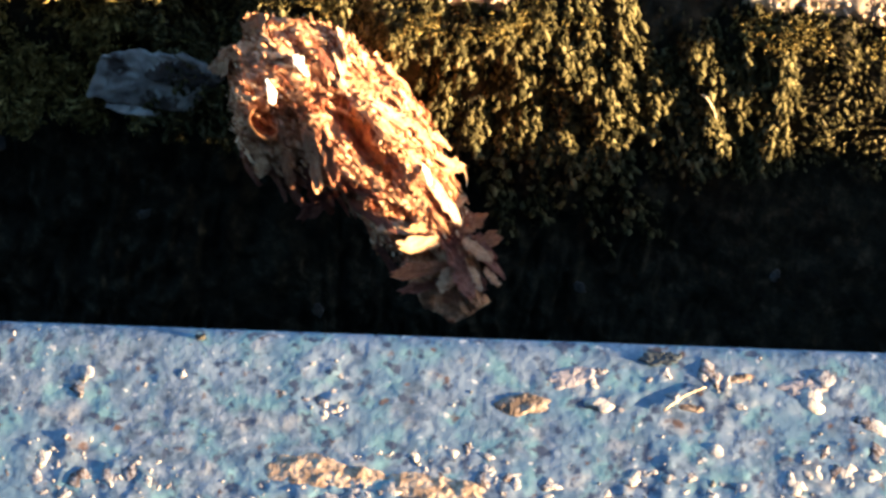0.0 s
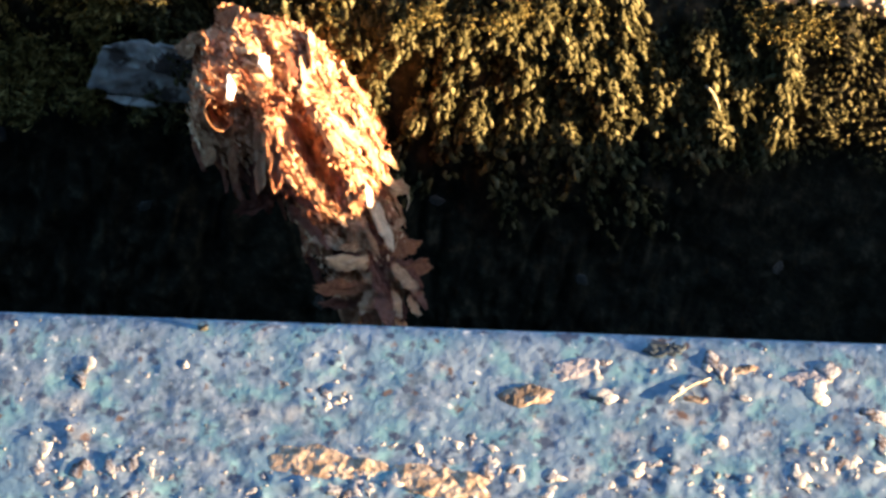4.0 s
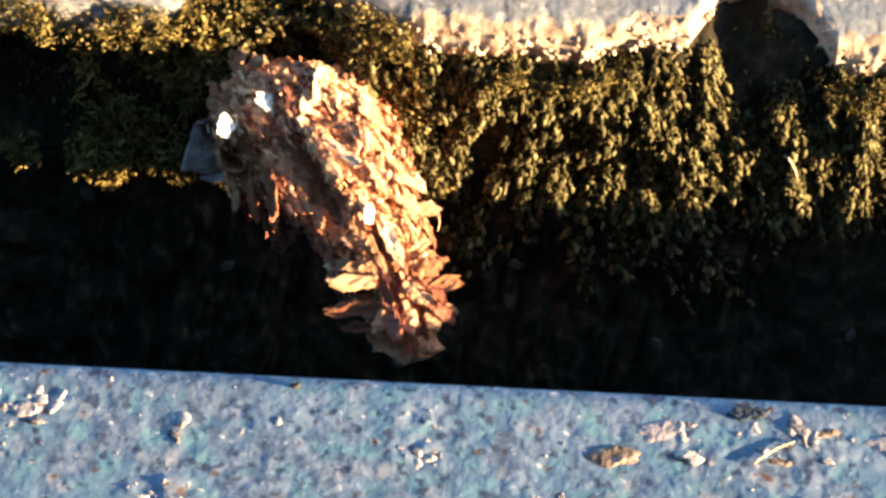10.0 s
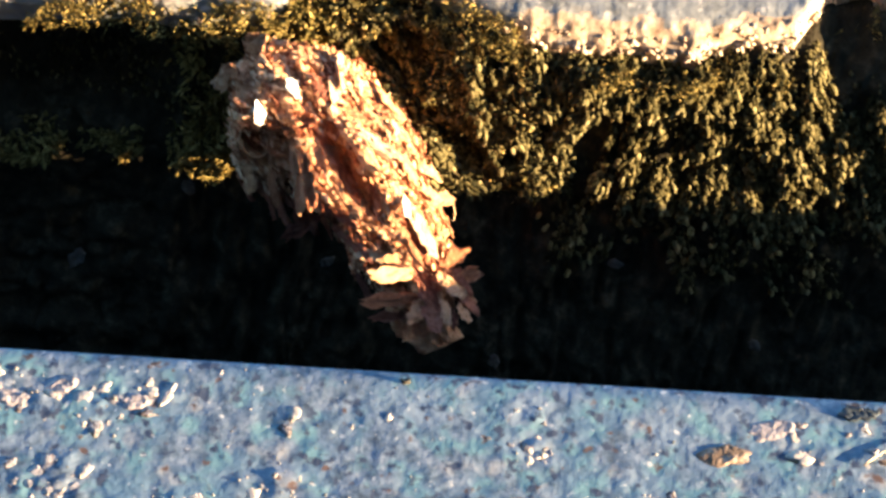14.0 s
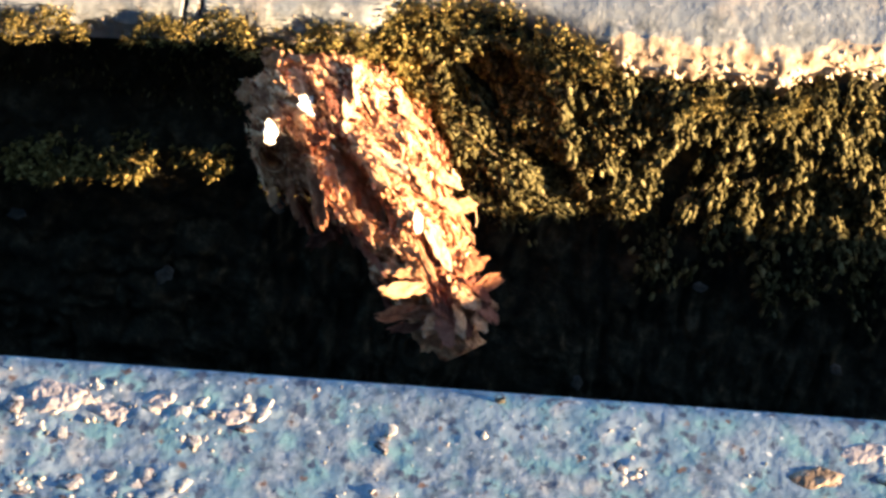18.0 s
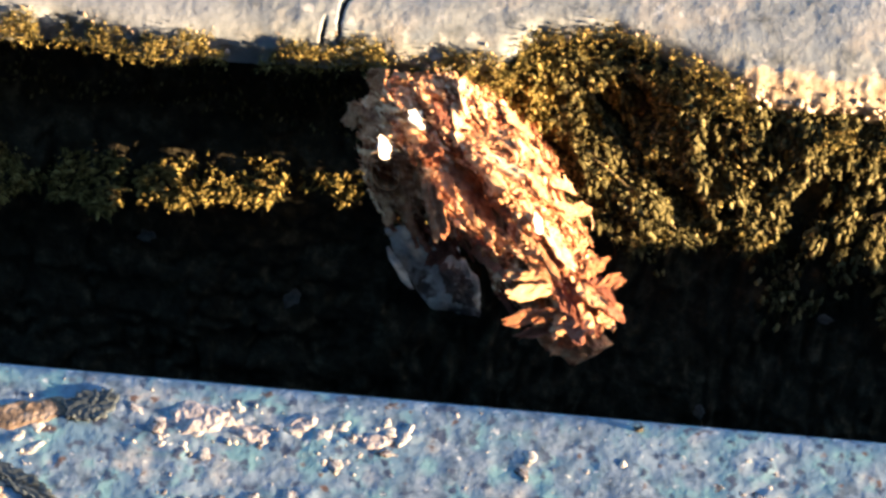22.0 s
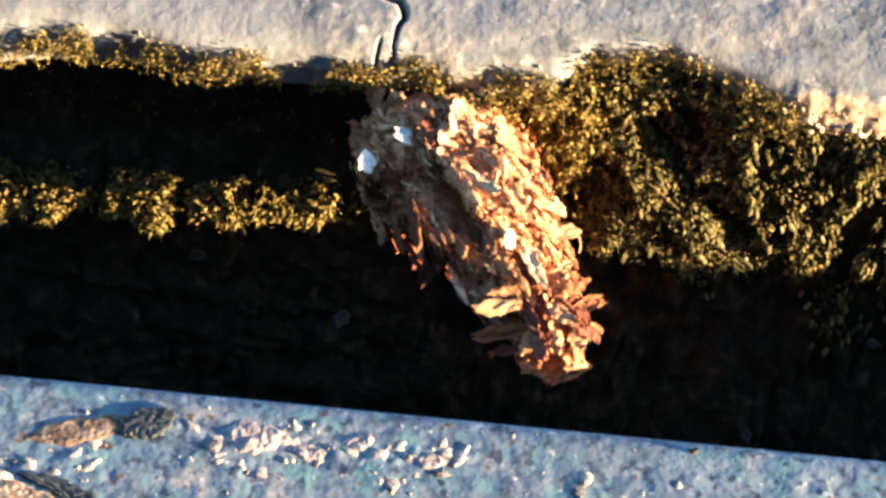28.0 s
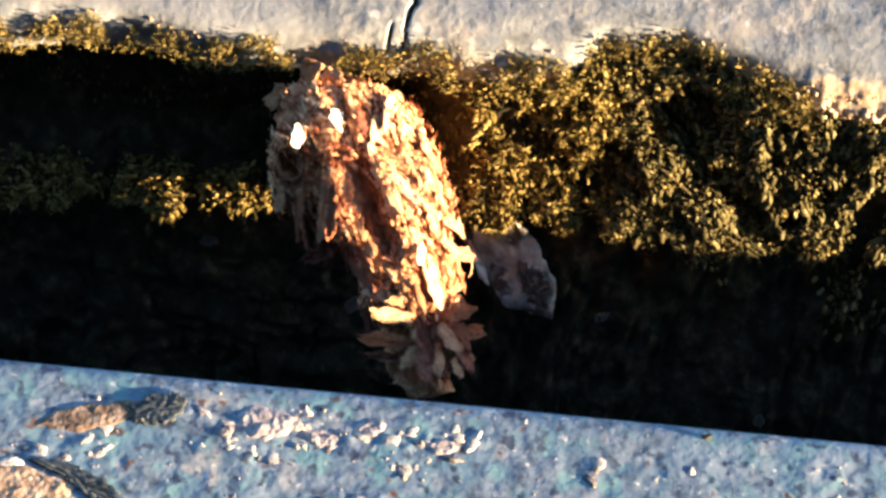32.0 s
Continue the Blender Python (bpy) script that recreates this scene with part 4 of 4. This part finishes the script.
    tail = (("tan", 17.5, 62, 3.2, 84, 1.5, 30), ("chip", 21.5, 44, 3.0, 112, 0.95, 24), ("chip", 23.5, 40, 3.4, 104, 1.5, 26), ("chip", 25.5, 42, 4.0, 98, 1.3, 22), ("chip", 18.5, 76, 2.2, 8, 0.8, 10),
            ("pale", 21.0, -24, 3.2, -120, 1.1, 8), ("tan", 22.0, 0, 3.4, -105, 0.9, 10), ("tan", 23.5, -12, 4.1, -113, 1.3, 9), ("chip", 25.5, -20, 5.0, -111, 1.3, 7), ("drab", 26.5, -32, 4.4, -109, 0.9, 7),
            ("tan", 27.5, -32, 2.6, -74, 1.3, 12), ("drab", 22.5, -4, 4.6, -4, 1.0, 4))
    # tip and flank: drab bark whose dark tone also stands for shade
    tip = (("drab", 23.5, 4, 4.4, -8, 1.0, 5), ("drab", 24.4, 4, 4.2, -16, 1.2, 5), ("chip", 24.5, 20, 2.9, 18, 1.4, 10), ("drab", 23.6, 48, 3.7, 12, 1.3, 14), ("chip", 25.6, 4, 3.4, 2, 1.4, 8),
           ("drab", 25.8, 40, 3.0, 16, 1.3, 14), ("drab", 26.4, -14, 2.9, 6, 1.3, 8), ("chip", 26.6, -40, 2.3, 12, 1.3, 8), ("drab", 27.0, 14, 2.4, -10, 1.2, 10), ("drab", 26.8, 56, 2.4, 14, 1.3, 10),
           ("chip", 25.2, 66, 3.0, 40, 1.3, 16), ("chip", 27.4, 34, 2.0, 4, 1.4, 10))
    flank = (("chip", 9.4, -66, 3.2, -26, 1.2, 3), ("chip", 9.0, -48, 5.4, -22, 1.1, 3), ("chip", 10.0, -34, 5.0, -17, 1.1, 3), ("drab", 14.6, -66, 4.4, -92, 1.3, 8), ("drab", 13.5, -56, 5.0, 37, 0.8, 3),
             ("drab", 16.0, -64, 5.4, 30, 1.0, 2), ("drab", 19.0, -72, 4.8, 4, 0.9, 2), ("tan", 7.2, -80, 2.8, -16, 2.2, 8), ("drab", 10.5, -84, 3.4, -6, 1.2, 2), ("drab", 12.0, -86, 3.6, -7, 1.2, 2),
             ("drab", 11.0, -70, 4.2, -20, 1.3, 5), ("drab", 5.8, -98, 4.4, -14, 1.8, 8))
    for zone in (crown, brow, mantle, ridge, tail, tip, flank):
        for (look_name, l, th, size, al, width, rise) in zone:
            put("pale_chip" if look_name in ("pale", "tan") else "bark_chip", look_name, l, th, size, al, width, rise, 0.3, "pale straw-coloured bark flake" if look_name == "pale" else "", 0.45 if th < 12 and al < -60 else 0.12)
    put("white_flake", "white", 3.3, -23, 2.0, -24, 2.2, 4, 1.25, "white bark flake", 1.8)
    put("white_flake", "white", 4.1, -42, 2.5, -38, 1.7, 4, 0.9, "white bark flake", 1.8)
    put("pale_chip", "pale", 1.8, 36, 4.4, -36, 1.7, 1, 0.25, "long pale straw-coloured bark splinter", 0.7)
    put("pale_chip", "pale", 4.0, 14, 4.8, -28, 2.2, 2, 0.45, "long pale straw-coloured bark splinter", 0.7)
    put("white_flake", "white", 17.0, 16, 2.3, -36, 0.9, 8, 0.7, "white bark flake", 0.6)
    # fine splinters between the flakes, all running with the case
    r = np.random.RandomState(18)
    me = chip_mesh("splinter", 9, 0.3, 0.16, 0.5, 1.0)
    base = np.array([v.co[:] for v in me.vertices])
    tri = [tuple(p.vertices) for p in me.polygons]
    bpy.data.meshes.remove(me)
    V, F = [], []
    for k in range(1300):
        l, th = r.uniform(0, 20), r.uniform(-106, 104)
        if 8.5 < l < 16.5 and -27 < th < -8:
            th += 26
        p, out = on_case(l, th, r.uniform(-0.35, 0.15))
        tang = np.array(AXIS.cross(out)[:])
        a = radians(r.normal() * 26 - 10)
        d = np.array(AXIS[:]) * math.cos(a) + tang * math.sin(a) + np.array(out[:]) * r.normal() * 0.12
        d /= np.linalg.norm(d)
        o = np.array(out[:])
        t = np.cross(o, d)
        s = r.uniform(0.7, 2.0)
        V.append((base[:, :1] * d * s + base[:, 1:2] * t * s * r.uniform(0.6, 1.3) + base[:, 2:] * o * s + np.array(p[:])) * MM)
        F += [tuple(i + k * len(base) for i in f) for f in tri]
    me = mesh_np("splinter_coat", np.concatenate(V), F, False)
    tagged(link("splinter_coat", me, M_CHIP2, case), "fine reddish bark splinters spun into the silk", kind="stuff")
    # the open seed husk on its flank: a little cup
    bm = bmesh.new()
    prev = None
    for (rad, h) in ((0.2, -2.2), (1.1, -1.9), (1.42, -0.6), (1.38, 0.2), (1.31, 0.3), (1.24, 0.2), (1.18, -0.6), (0.85, -1.4), (0.1, -1.7)):
        ring = [bm.verts.new((rad * math.cos(a) * MM, rad * 1.25 * math.sin(a) * MM, (h + 0.18 * math.sin(2 * a) + 0.12 * math.sin(5 * a + 1)) * MM)) for a in [q * math.pi / 9 for q in range(18)]]
        if prev:
            for q in range(18):
                bm.faces.new((prev[q], prev[(q + 1) % 18], ring[(q + 1) % 18], ring[q]))
        prev = ring
    for f in bm.faces:
        f.smooth = True
    cup = part("seed_husk", bm, M_CUP, case, "open round brown seed husk")
    p, out = on_case(6.2, -63, 0.5)
    z = (out * 0.3 + FRONT * 0.9 + TO_SUN * 0.25).normalized()
    x = AXIS.cross(z).normalized()
    cup.matrix_basis = Matrix.Translation(p * MM) @ Matrix((x, z.cross(x), z)).transposed().to_4x4()
    # a curved thread at the side
    bm = twig(2.6, 0.09, 5, 0.22)
    th = part("thread", bm, M_PALE, case, "fine curved pale thread")
    p, out = on_case(18.6, 82, 1.6)
    th.matrix_basis = Matrix.Translation(p * MM) @ Matrix((AXIS, out, AXIS.cross(out))).transposed().to_4x4()
    # fine crumbs spun into the silk
    r = np.random.RandomState(8)
    bm = lump(4, 1)
    base = np.array([v.co[:] for v in bm.verts])
    tri = np.array([[v.index for v in f.verts] for f in bm.faces])
    bm.free()
    V, F = [], []
    for k in range(5000):
        l, th = r.uniform(0, 24), r.uniform(-108, 106)
        if 8.5 < l < 16.5 and -27 < th < -8:
            th += 26
        p, out = on_case(l, th, r.uniform(-0.5, 0.3))
        s = 0.07 + 0.15 * r.rand() ** 2
        d = np.array((AXIS + Vector(r.normal(size=3) * 0.45)).normalized()[:])
        o = np.array(out[:])
        t = np.cross(o, d)
        q = base * (s * np.array([1.2 + 1.6 * r.rand(), 0.8, 0.6])) * r.uniform(0.6, 1.4, base.shape)
        V.append((q[:, :1] * d + q[:, 1:2] * t + q[:, 2:] * o + np.array(p[:])) * MM)
        F.append(tri + k * len(base))
    me = mesh_np("crumb_coat", np.concatenate(V), np.concatenate(F), False)
    tagged(link("crumb_coat", me, M_CHIP2, case), "reddish bark crumbs spun into the silk", kind="stuff")
    return case


M_CHIP2 = material("bark_crumb", [(0.25, (0.168, 0.0463, 0.0208)), (0.5, (0.491, 0.208, 0.099)), (0.75, (0.765, 0.463, 0.265))], scale=900, island=0.6)
CASE = make_case()

# ---- the loose bark flake that the case drags along and drops ----
FLAKE = thing("bark_flake", plate([(-6.7, -1.4), (-4.9, 2.9), (-1.6, 3.5), (3.4, 3.0), (6.9, 0.5), (3.2, -3.2), (-3.0, -2.4)], 0.45, 3, 0.06, 9, 0.5, 0.3),
              M_FLAKE, pose(0, 0, 0), "thin weathered grey bark flake lying against the mossy wall", "bark flake")

part("bark_layer", plate([(-0.8, 1.2), (0.6, 2.3), (3.0, 2.4), (5.6, 0.8), (3.6, -0.6), (1.2, 0.1)], 0.3, 3, 0.18, 9, 0.5, 0.3), M_LAYER, FLAKE, "dark brown inner layer").matrix_basis = pose(0, 0, 0.2 * MM)
part("edge_splinter", chip_bm(5.2, 0.8), M_FLAKE, FLAKE).matrix_basis = pose(-4.8 * MM, -2.5 * MM, 0.3 * MM, 0, 0, -4)

# ---- litter ----
def crust_bm(long, wide, high, seed, tilt=0.0):
    """A low crumbling crust of broken ridges, in mm."""
    bm = bmesh.new()
    nu, nv = 72, 30
    grid = []
    for i in range(nu):
        row = []
        for j in range(nv):
            u, v = i / (nu - 1) * 2 - 1, j / (nv - 1) * 2 - 1
            u, v = u * math.sqrt(1 - v * v / 2), v * math.sqrt(1 - u * u / 2)
            edge = max(0.0, 1 - u * u - v * v)
            ragged = 1 + 0.35 * noise.noise((u * 2.2, v * 2.2, seed + 5))
            x, y = u * long * ragged, (v * wide + tilt * u * long) * ragged
            h = high * min(1.0, edge * 1.8) * (0.55 + 0.7 * max(0.0, noise.noise((x * 0.9, y * 1.1, seed))) + 0.2 * noise.noise((x * 2.6, y * 3.0, seed)))
            row.append(bm.verts.new((x * MM, y * MM, (h - 0.05 - 0.3 * max(0.0, 0.15 - edge)) * MM)))
        grid.append(row)
    for a, b in zip(grid, grid[1:]):
        for j in range(nv - 1):
            bm.faces.new((a[j], b[j], b[j + 1], a[j + 1]))
    for f in bm.faces:
        f.smooth = True
    return bm


thing("straw_bit", twig(3.0, 0.11, 1), M_STRAW, on_wall(44.6, -6.6, 1.9, -62), "short pale straw stuck in the moss", "straw")
thing("moss_stem", twig(11.5, 0.085, 6, 0.02), M_STEM, on_wall(-1.8, -7.9, 2.3, -38), "thin straight brown stem lying across the moss", "stem")
thing("straw_bit", twig(2.4, 0.09, 2), M_STRAW, on_wall(7.2, -0.6, 1.8, -22), "short pale straw stuck in the moss", "straw")
thing("straw_bit", twig(4.4, 0.10, 3, 0.04), M_STRAW, on_near(42.2, -5.9, 0.2, 36), "pale dry straw lying on the painted slab", "straw")
thing("bark_crumb", plate([(-1.9, -0.2), (-1.2, 0.6), (0.4, 0.7), (1.9, 0.4), (1.5, -0.5), (-0.6, -0.7)], 0.14, 21, 0.1, 6, 0.05), M_SLATE, on_near(40.0, -1.8, 0.1, 4), "dark flat slate crumb by the slab's edge", "crumb", "crumbs on the slab")
thing("bark_crumb", crust_bm(2.5, 1.1, 0.24, 5.0), M_RUST, on_near(28.2, -7.0, 0.08, 8), "brown crumbling crust crumb on the slab", "crumb", "crumbs on the slab")
thing("bark_crumb", lump(11, 2, (0.5 * MM, 0.3 * MM, 0.25 * MM)), M_CRUMB, on_near(0.0, -1.3, 0.1, 0), "tiny dark crumb near the slab's edge", "crumb", "crumbs on the slab")
for (x, y, long, wide, high, turn, mat, words) in ((12.0, -14.6, 5.5, 1.8, 0.25, -8, M_GOLD, "golden brown crumbling crust on the painted slab"), (21.5, -16.0, 5.0, 1.9, 0.26, -4, M_GOLD, "golden brown crumbling crust on the painted slab"),
                                                   (-39.8, -4.5, 2.9, 1.8, 0.26, 10, M_PINK, "pale pinkish crumbling crust on the painted slab"), (-34.8, -5.4, 2.0, 1.0, 0.22, -14, M_PINK, "pale pinkish crumbling crust on the painted slab"),
                                                   (-23.5, -5.2, 1.6, 0.9, 0.24, 6, M_PINK, "pale pinkish crumbling crust on the painted slab"), (-30.2, -4.0, 1.5, 1.0, 0.24, 20, M_PINK, "pale pinkish crumbling crust on the painted slab"),
                                                   (52.5, -4.2, 2.4, 0.9, 0.17, 5, M_PINK, "pale pinkish crumbling crust on the painted slab"), (32.5, -4.0, 2.2, 1.1, 0.13, 15, M_PINK, "pale pinkish crumbling crust on the painted slab"),
                                                   (46.6, -3.6, 1.5, 0.45, 0.16, 12, M_RUST, "small brown crumbling crust beside a straw"), (42.6, -6.7, 1.4, 0.4, 0.16, -6, M_RUST, "small brown crumbling crust beside a straw")):
    thing("crust_patch", crust_bm(long, wide, high, long * 3.7 + y), mat, on_near(x, y, -0.06 if mat is M_GOLD else 0.03, turn), words, "crust", "crust patches on the slab")
LICHEN = thing("lichen_patch", plate([(-2.2, -1.5), (-2.6, 0.4), (-0.6, 1.5), (1.6, 1.5), (2.6, 0.9), (2.2, 0.0), (1.2, -1.6), (-0.6, -1.9)], 0.22, 12, 0.14, 9, 0.06), M_SLATE,
               on_near(-49.4, -4.0, 0.13, 8), "flat dark slate lichen scale beside a brown crust", "lichen")
part("brown_crust", crust_bm(4.8, 1.4, 0.18, 3.0, 0.16), M_RUST, LICHEN, "crumbling golden brown crust").matrix_basis = pose(-5.9 * MM, -0.7 * MM, -0.02 * MM)
LICHEN2 = thing("lichen_patch", plate([(-6.0, 1.1), (-2.4, 1.9), (1.6, 1.2), (4.4, -0.4), (3.4, -1.5), (0.4, -0.9), (-2.8, 0.5)], 0.2, 14, 0.12, 9, 0.06), M_SLATE,
                on_near(-54.6, -13.2, 0.12, -12), "flat dark slate lichen scale beside a brown crust", "lichen")
part("brown_crust", crust_bm(4.6, 2.0, 0.2, 8.0), M_GOLD, LICHEN2, "crumbling golden brown crust").matrix_basis = pose(-5.0 * MM, -1.7 * MM, -0.02 * MM)


for k, (x, z, size) in enumerate(((-50.6, -19.2, 1.0), (-35.5, -24.0, 1.2), (7.0, -31.0, 0.9), (33.0, -27.0, 0.8), (18.6, -20.2, 0.8), (-10.0, -22.0, 0.8), (52.0, -24.0, 0.7), (-24.0, -15.5, 1.0))):
    thing("bark_fleck", plate([(-size, -0.4 * size), (-0.3 * size, 0.6 * size), (0.9 * size, 0.5 * size), (size, -0.2 * size), (0.2 * size, -0.7 * size)], 0.2, 30 + k, 0.05, 4, 0.2), M_FLECK,
          on_wall(x, z, 1.3 + float(wall_relief(np.array(float(x)), np.array(float(z)))) * 0.8, 40 * k), "small pale grey bark fleck stuck to the dark wall", "bark fleck", "flecks on the wall")


# ---- what moves ----
CASE_ROWS = [
    (0.0, 0.00564, 0.03363, -0.00146, -11.08, 13.58, 11.49),
    (0.5, 0.00566, 0.03365, -0.00132, -11.09, 13.76, 11.54),
    (1.0, 0.00572, 0.03367, -0.00129, -11.00, 13.71, 11.42),
    (1.5, 0.00573, 0.03372, -0.00118, -10.48, 13.86, 10.96),
    (2.0, 0.00575, 0.03384, -0.00129, -10.41, 13.93, 10.78),
    (2.5, 0.00460, 0.03411, -0.00128, -11.03, 10.68, 8.01),
    (3.0, 0.00322, 0.03420, -0.00168, -14.67, 15.03, 6.30),
    (3.5, 0.00266, 0.03388, -0.00251, -10.49, 17.13, 3.95),
    (5.5, 0.00270, 0.03370, -0.00189, -3.84, 26.26, 3.89),
    (6.0, 0.00161, 0.03364, -0.00184, -6.24, 12.82, 7.96),
    (6.5, 0.00118, 0.03398, -0.00095, -6.66, 13.69, 5.98),
    (7.0, -0.00094, 0.03436, -0.00026, -7.57, 11.80, -0.78),
    (7.5, -0.00113, 0.03435, -0.00074, -4.83, 8.30, -0.49),
    (8.0, -0.00126, 0.03448, -0.00121, -5.29, 5.45, -1.09),
    (8.5, -0.00192, 0.03485, -0.00097, -16.31, -1.22, -9.99),
    (9.0, -0.00328, 0.03500, -0.00123, -9.79, -6.47, -3.65),
    (9.5, -0.00301, 0.03480, -0.00116, -9.68, -6.09, -2.62),
    (10.0, -0.00327, 0.03488, -0.00119, -11.79, -6.58, -6.23),
    (10.5, -0.00342, 0.03510, -0.00048, -18.02, -5.24, -3.75),
    (11.0, -0.00646, 0.03506, -0.00090, -13.02, -10.26, -2.69),
    (11.5, -0.00669, 0.03529, -0.00050, -15.01, -5.44, 0.16),
    (12.0, -0.00893, 0.03531, -0.00100, -13.29, -2.32, -0.01),
    (12.5, -0.00975, 0.03546, -0.00083, -17.19, 1.52, 8.02),
    (13.0, -0.00976, 0.03547, -0.00081, -16.19, 2.04, 6.74),
    (13.5, -0.01233, 0.03538, -0.00054, -14.06, 2.05, 5.68),
    (14.0, -0.01275, 0.03529, -0.00043, -8.68, 9.42, 4.42),
    (14.5, -0.01303, 0.03524, -0.00057, -8.08, 8.06, 4.64),
    (16.5, -0.01663, 0.03573, -0.00003, -6.46, 3.65, 2.31),
    (17.0, -0.01953, 0.03571, 0.00033, -0.40, 3.74, -4.56),
    (17.5, -0.01959, 0.03563, 0.00034, -0.93, 0.66, -0.75),
    (18.0, -0.01957, 0.03556, 0.00048, -0.71, 0.97, 0.74),
    (18.5, -0.01956, 0.03565, 0.00036, -1.38, -0.03, 0.82),
    (19.0, -0.01964, 0.03565, 0.00032, -1.87, -0.41, 1.53),
    (19.5, -0.01963, 0.03564, 0.00031, -1.94, -0.64, 1.67),
    (20.0, -0.01966, 0.03571, 0.00028, -2.31, -0.80, 1.90),
    (20.5, -0.02042, 0.03585, 0.00062, -4.35, -1.99, -0.21),
    (21.0, -0.02182, 0.03562, 0.00042, -1.89, 1.71, 5.03),
    (21.5, -0.02233, 0.03573, 0.00081, -1.82, 1.54, 3.39),
    (22.0, -0.02269, 0.03588, 0.00091, -6.48, -1.36, 6.12),
    (22.5, -0.02375, 0.03591, 0.00108, -4.77, 0.37, 1.26),
    (23.0, -0.02302, 0.03579, 0.00046, -7.73, 1.34, 9.46),
    (23.5, -0.02314, 0.03595, 0.00083, -8.72, 4.08, 7.37),
    (24.0, -0.02318, 0.03597, 0.00114, -6.17, 5.92, 3.94),
    (24.5, -0.02311, 0.03593, 0.00111, -5.11, 5.88, 2.96),
    (25.0, -0.02315, 0.03589, 0.00115, -4.71, 6.03, 2.50),
    (25.5, -0.02319, 0.03591, 0.00110, -4.33, 6.18, 2.42),
    (27.5, -0.02754, 0.03600, -0.00002, -6.27, -13.25, -9.56),
    (28.0, -0.02743, 0.03608, -0.00021, -10.27, -12.92, -4.04),
    (28.5, -0.02762, 0.03607, -0.00011, -17.33, -15.98, 0.98),
    (29.0, -0.02851, 0.03610, -0.00042, -22.35, -16.53, 0.90),
    (29.5, -0.02998, 0.03616, -0.00080, -19.39, -3.17, 8.54),
    (30.0, -0.03102, 0.03612, -0.00116, -22.15, -2.95, 12.93),
    (30.5, -0.03309, 0.03590, -0.00177, -14.59, 6.73, 3.36),
    (31.0, -0.03338, 0.03585, -0.00111, -15.10, 8.53, 3.30),
    (31.5, -0.03375, 0.03562, -0.00208, -6.99, 7.01, -0.64),
    (32.0, -0.03623, 0.03589, -0.00091, -8.32, 11.30, -5.68),
]
# time, x, y (distance from the wall), z in mm, spin, lean and yaw in degrees
FLAKE_ROWS = [
    (0.0, -8.3, 2.4, -7.5, 2, 0, 0),
    (7.5, -8.3, 2.4, -7.6, 2, 0, 0),
    (9.0, -8.0, 2.9, -8.0, 2, -16, 24),
    (10.5, -8.2, 2.9, -8.0, 0, -18, 24),
    (12.0, -9.2, 2.9, -7.8, -4, -18, 24),
    (13.0, -10.2, 2.8, -8.4, -10, -14, 24),
    (14.5, -13.0, 2.6, -9.0, -18, -6, 0),
    (16.5, -14.5, 2.4, -10.0, -45, 3, 0),
    (18.5, -16.8, 2.4, -10.0, -55, 5, 0),
    (20.5, -17.6, 2.4, -11.0, -55, 5, 0),
    (20.7, -19.0, 2.6, -13.5, -53, 5, 0),
    (20.9, -20.8, 1.5, -19.0, -50, 4, 0),
    (21.0, -20.9, 1.5, -19.2, -50, 4, 0),
    (25.5, -20.8, 1.5, -19.2, -50, 4, 0),
    (27.5, -20.3, 1.5, -18.8, -52, 4, 0),
    (32.0, -19.3, 1.5, -18.0, -56, 4, 0),
]


def motions():
    walk(CASE, [(r[0], pose(*r[1:])) for r in CASE_ROWS])
    walk(FLAKE, [(t, on_wall(x, z, d, spin) @ pose(0, 0, 0, lean, yaw, 0)) for t, x, d, z, spin, lean, yaw in FLAKE_ROWS])


motions()
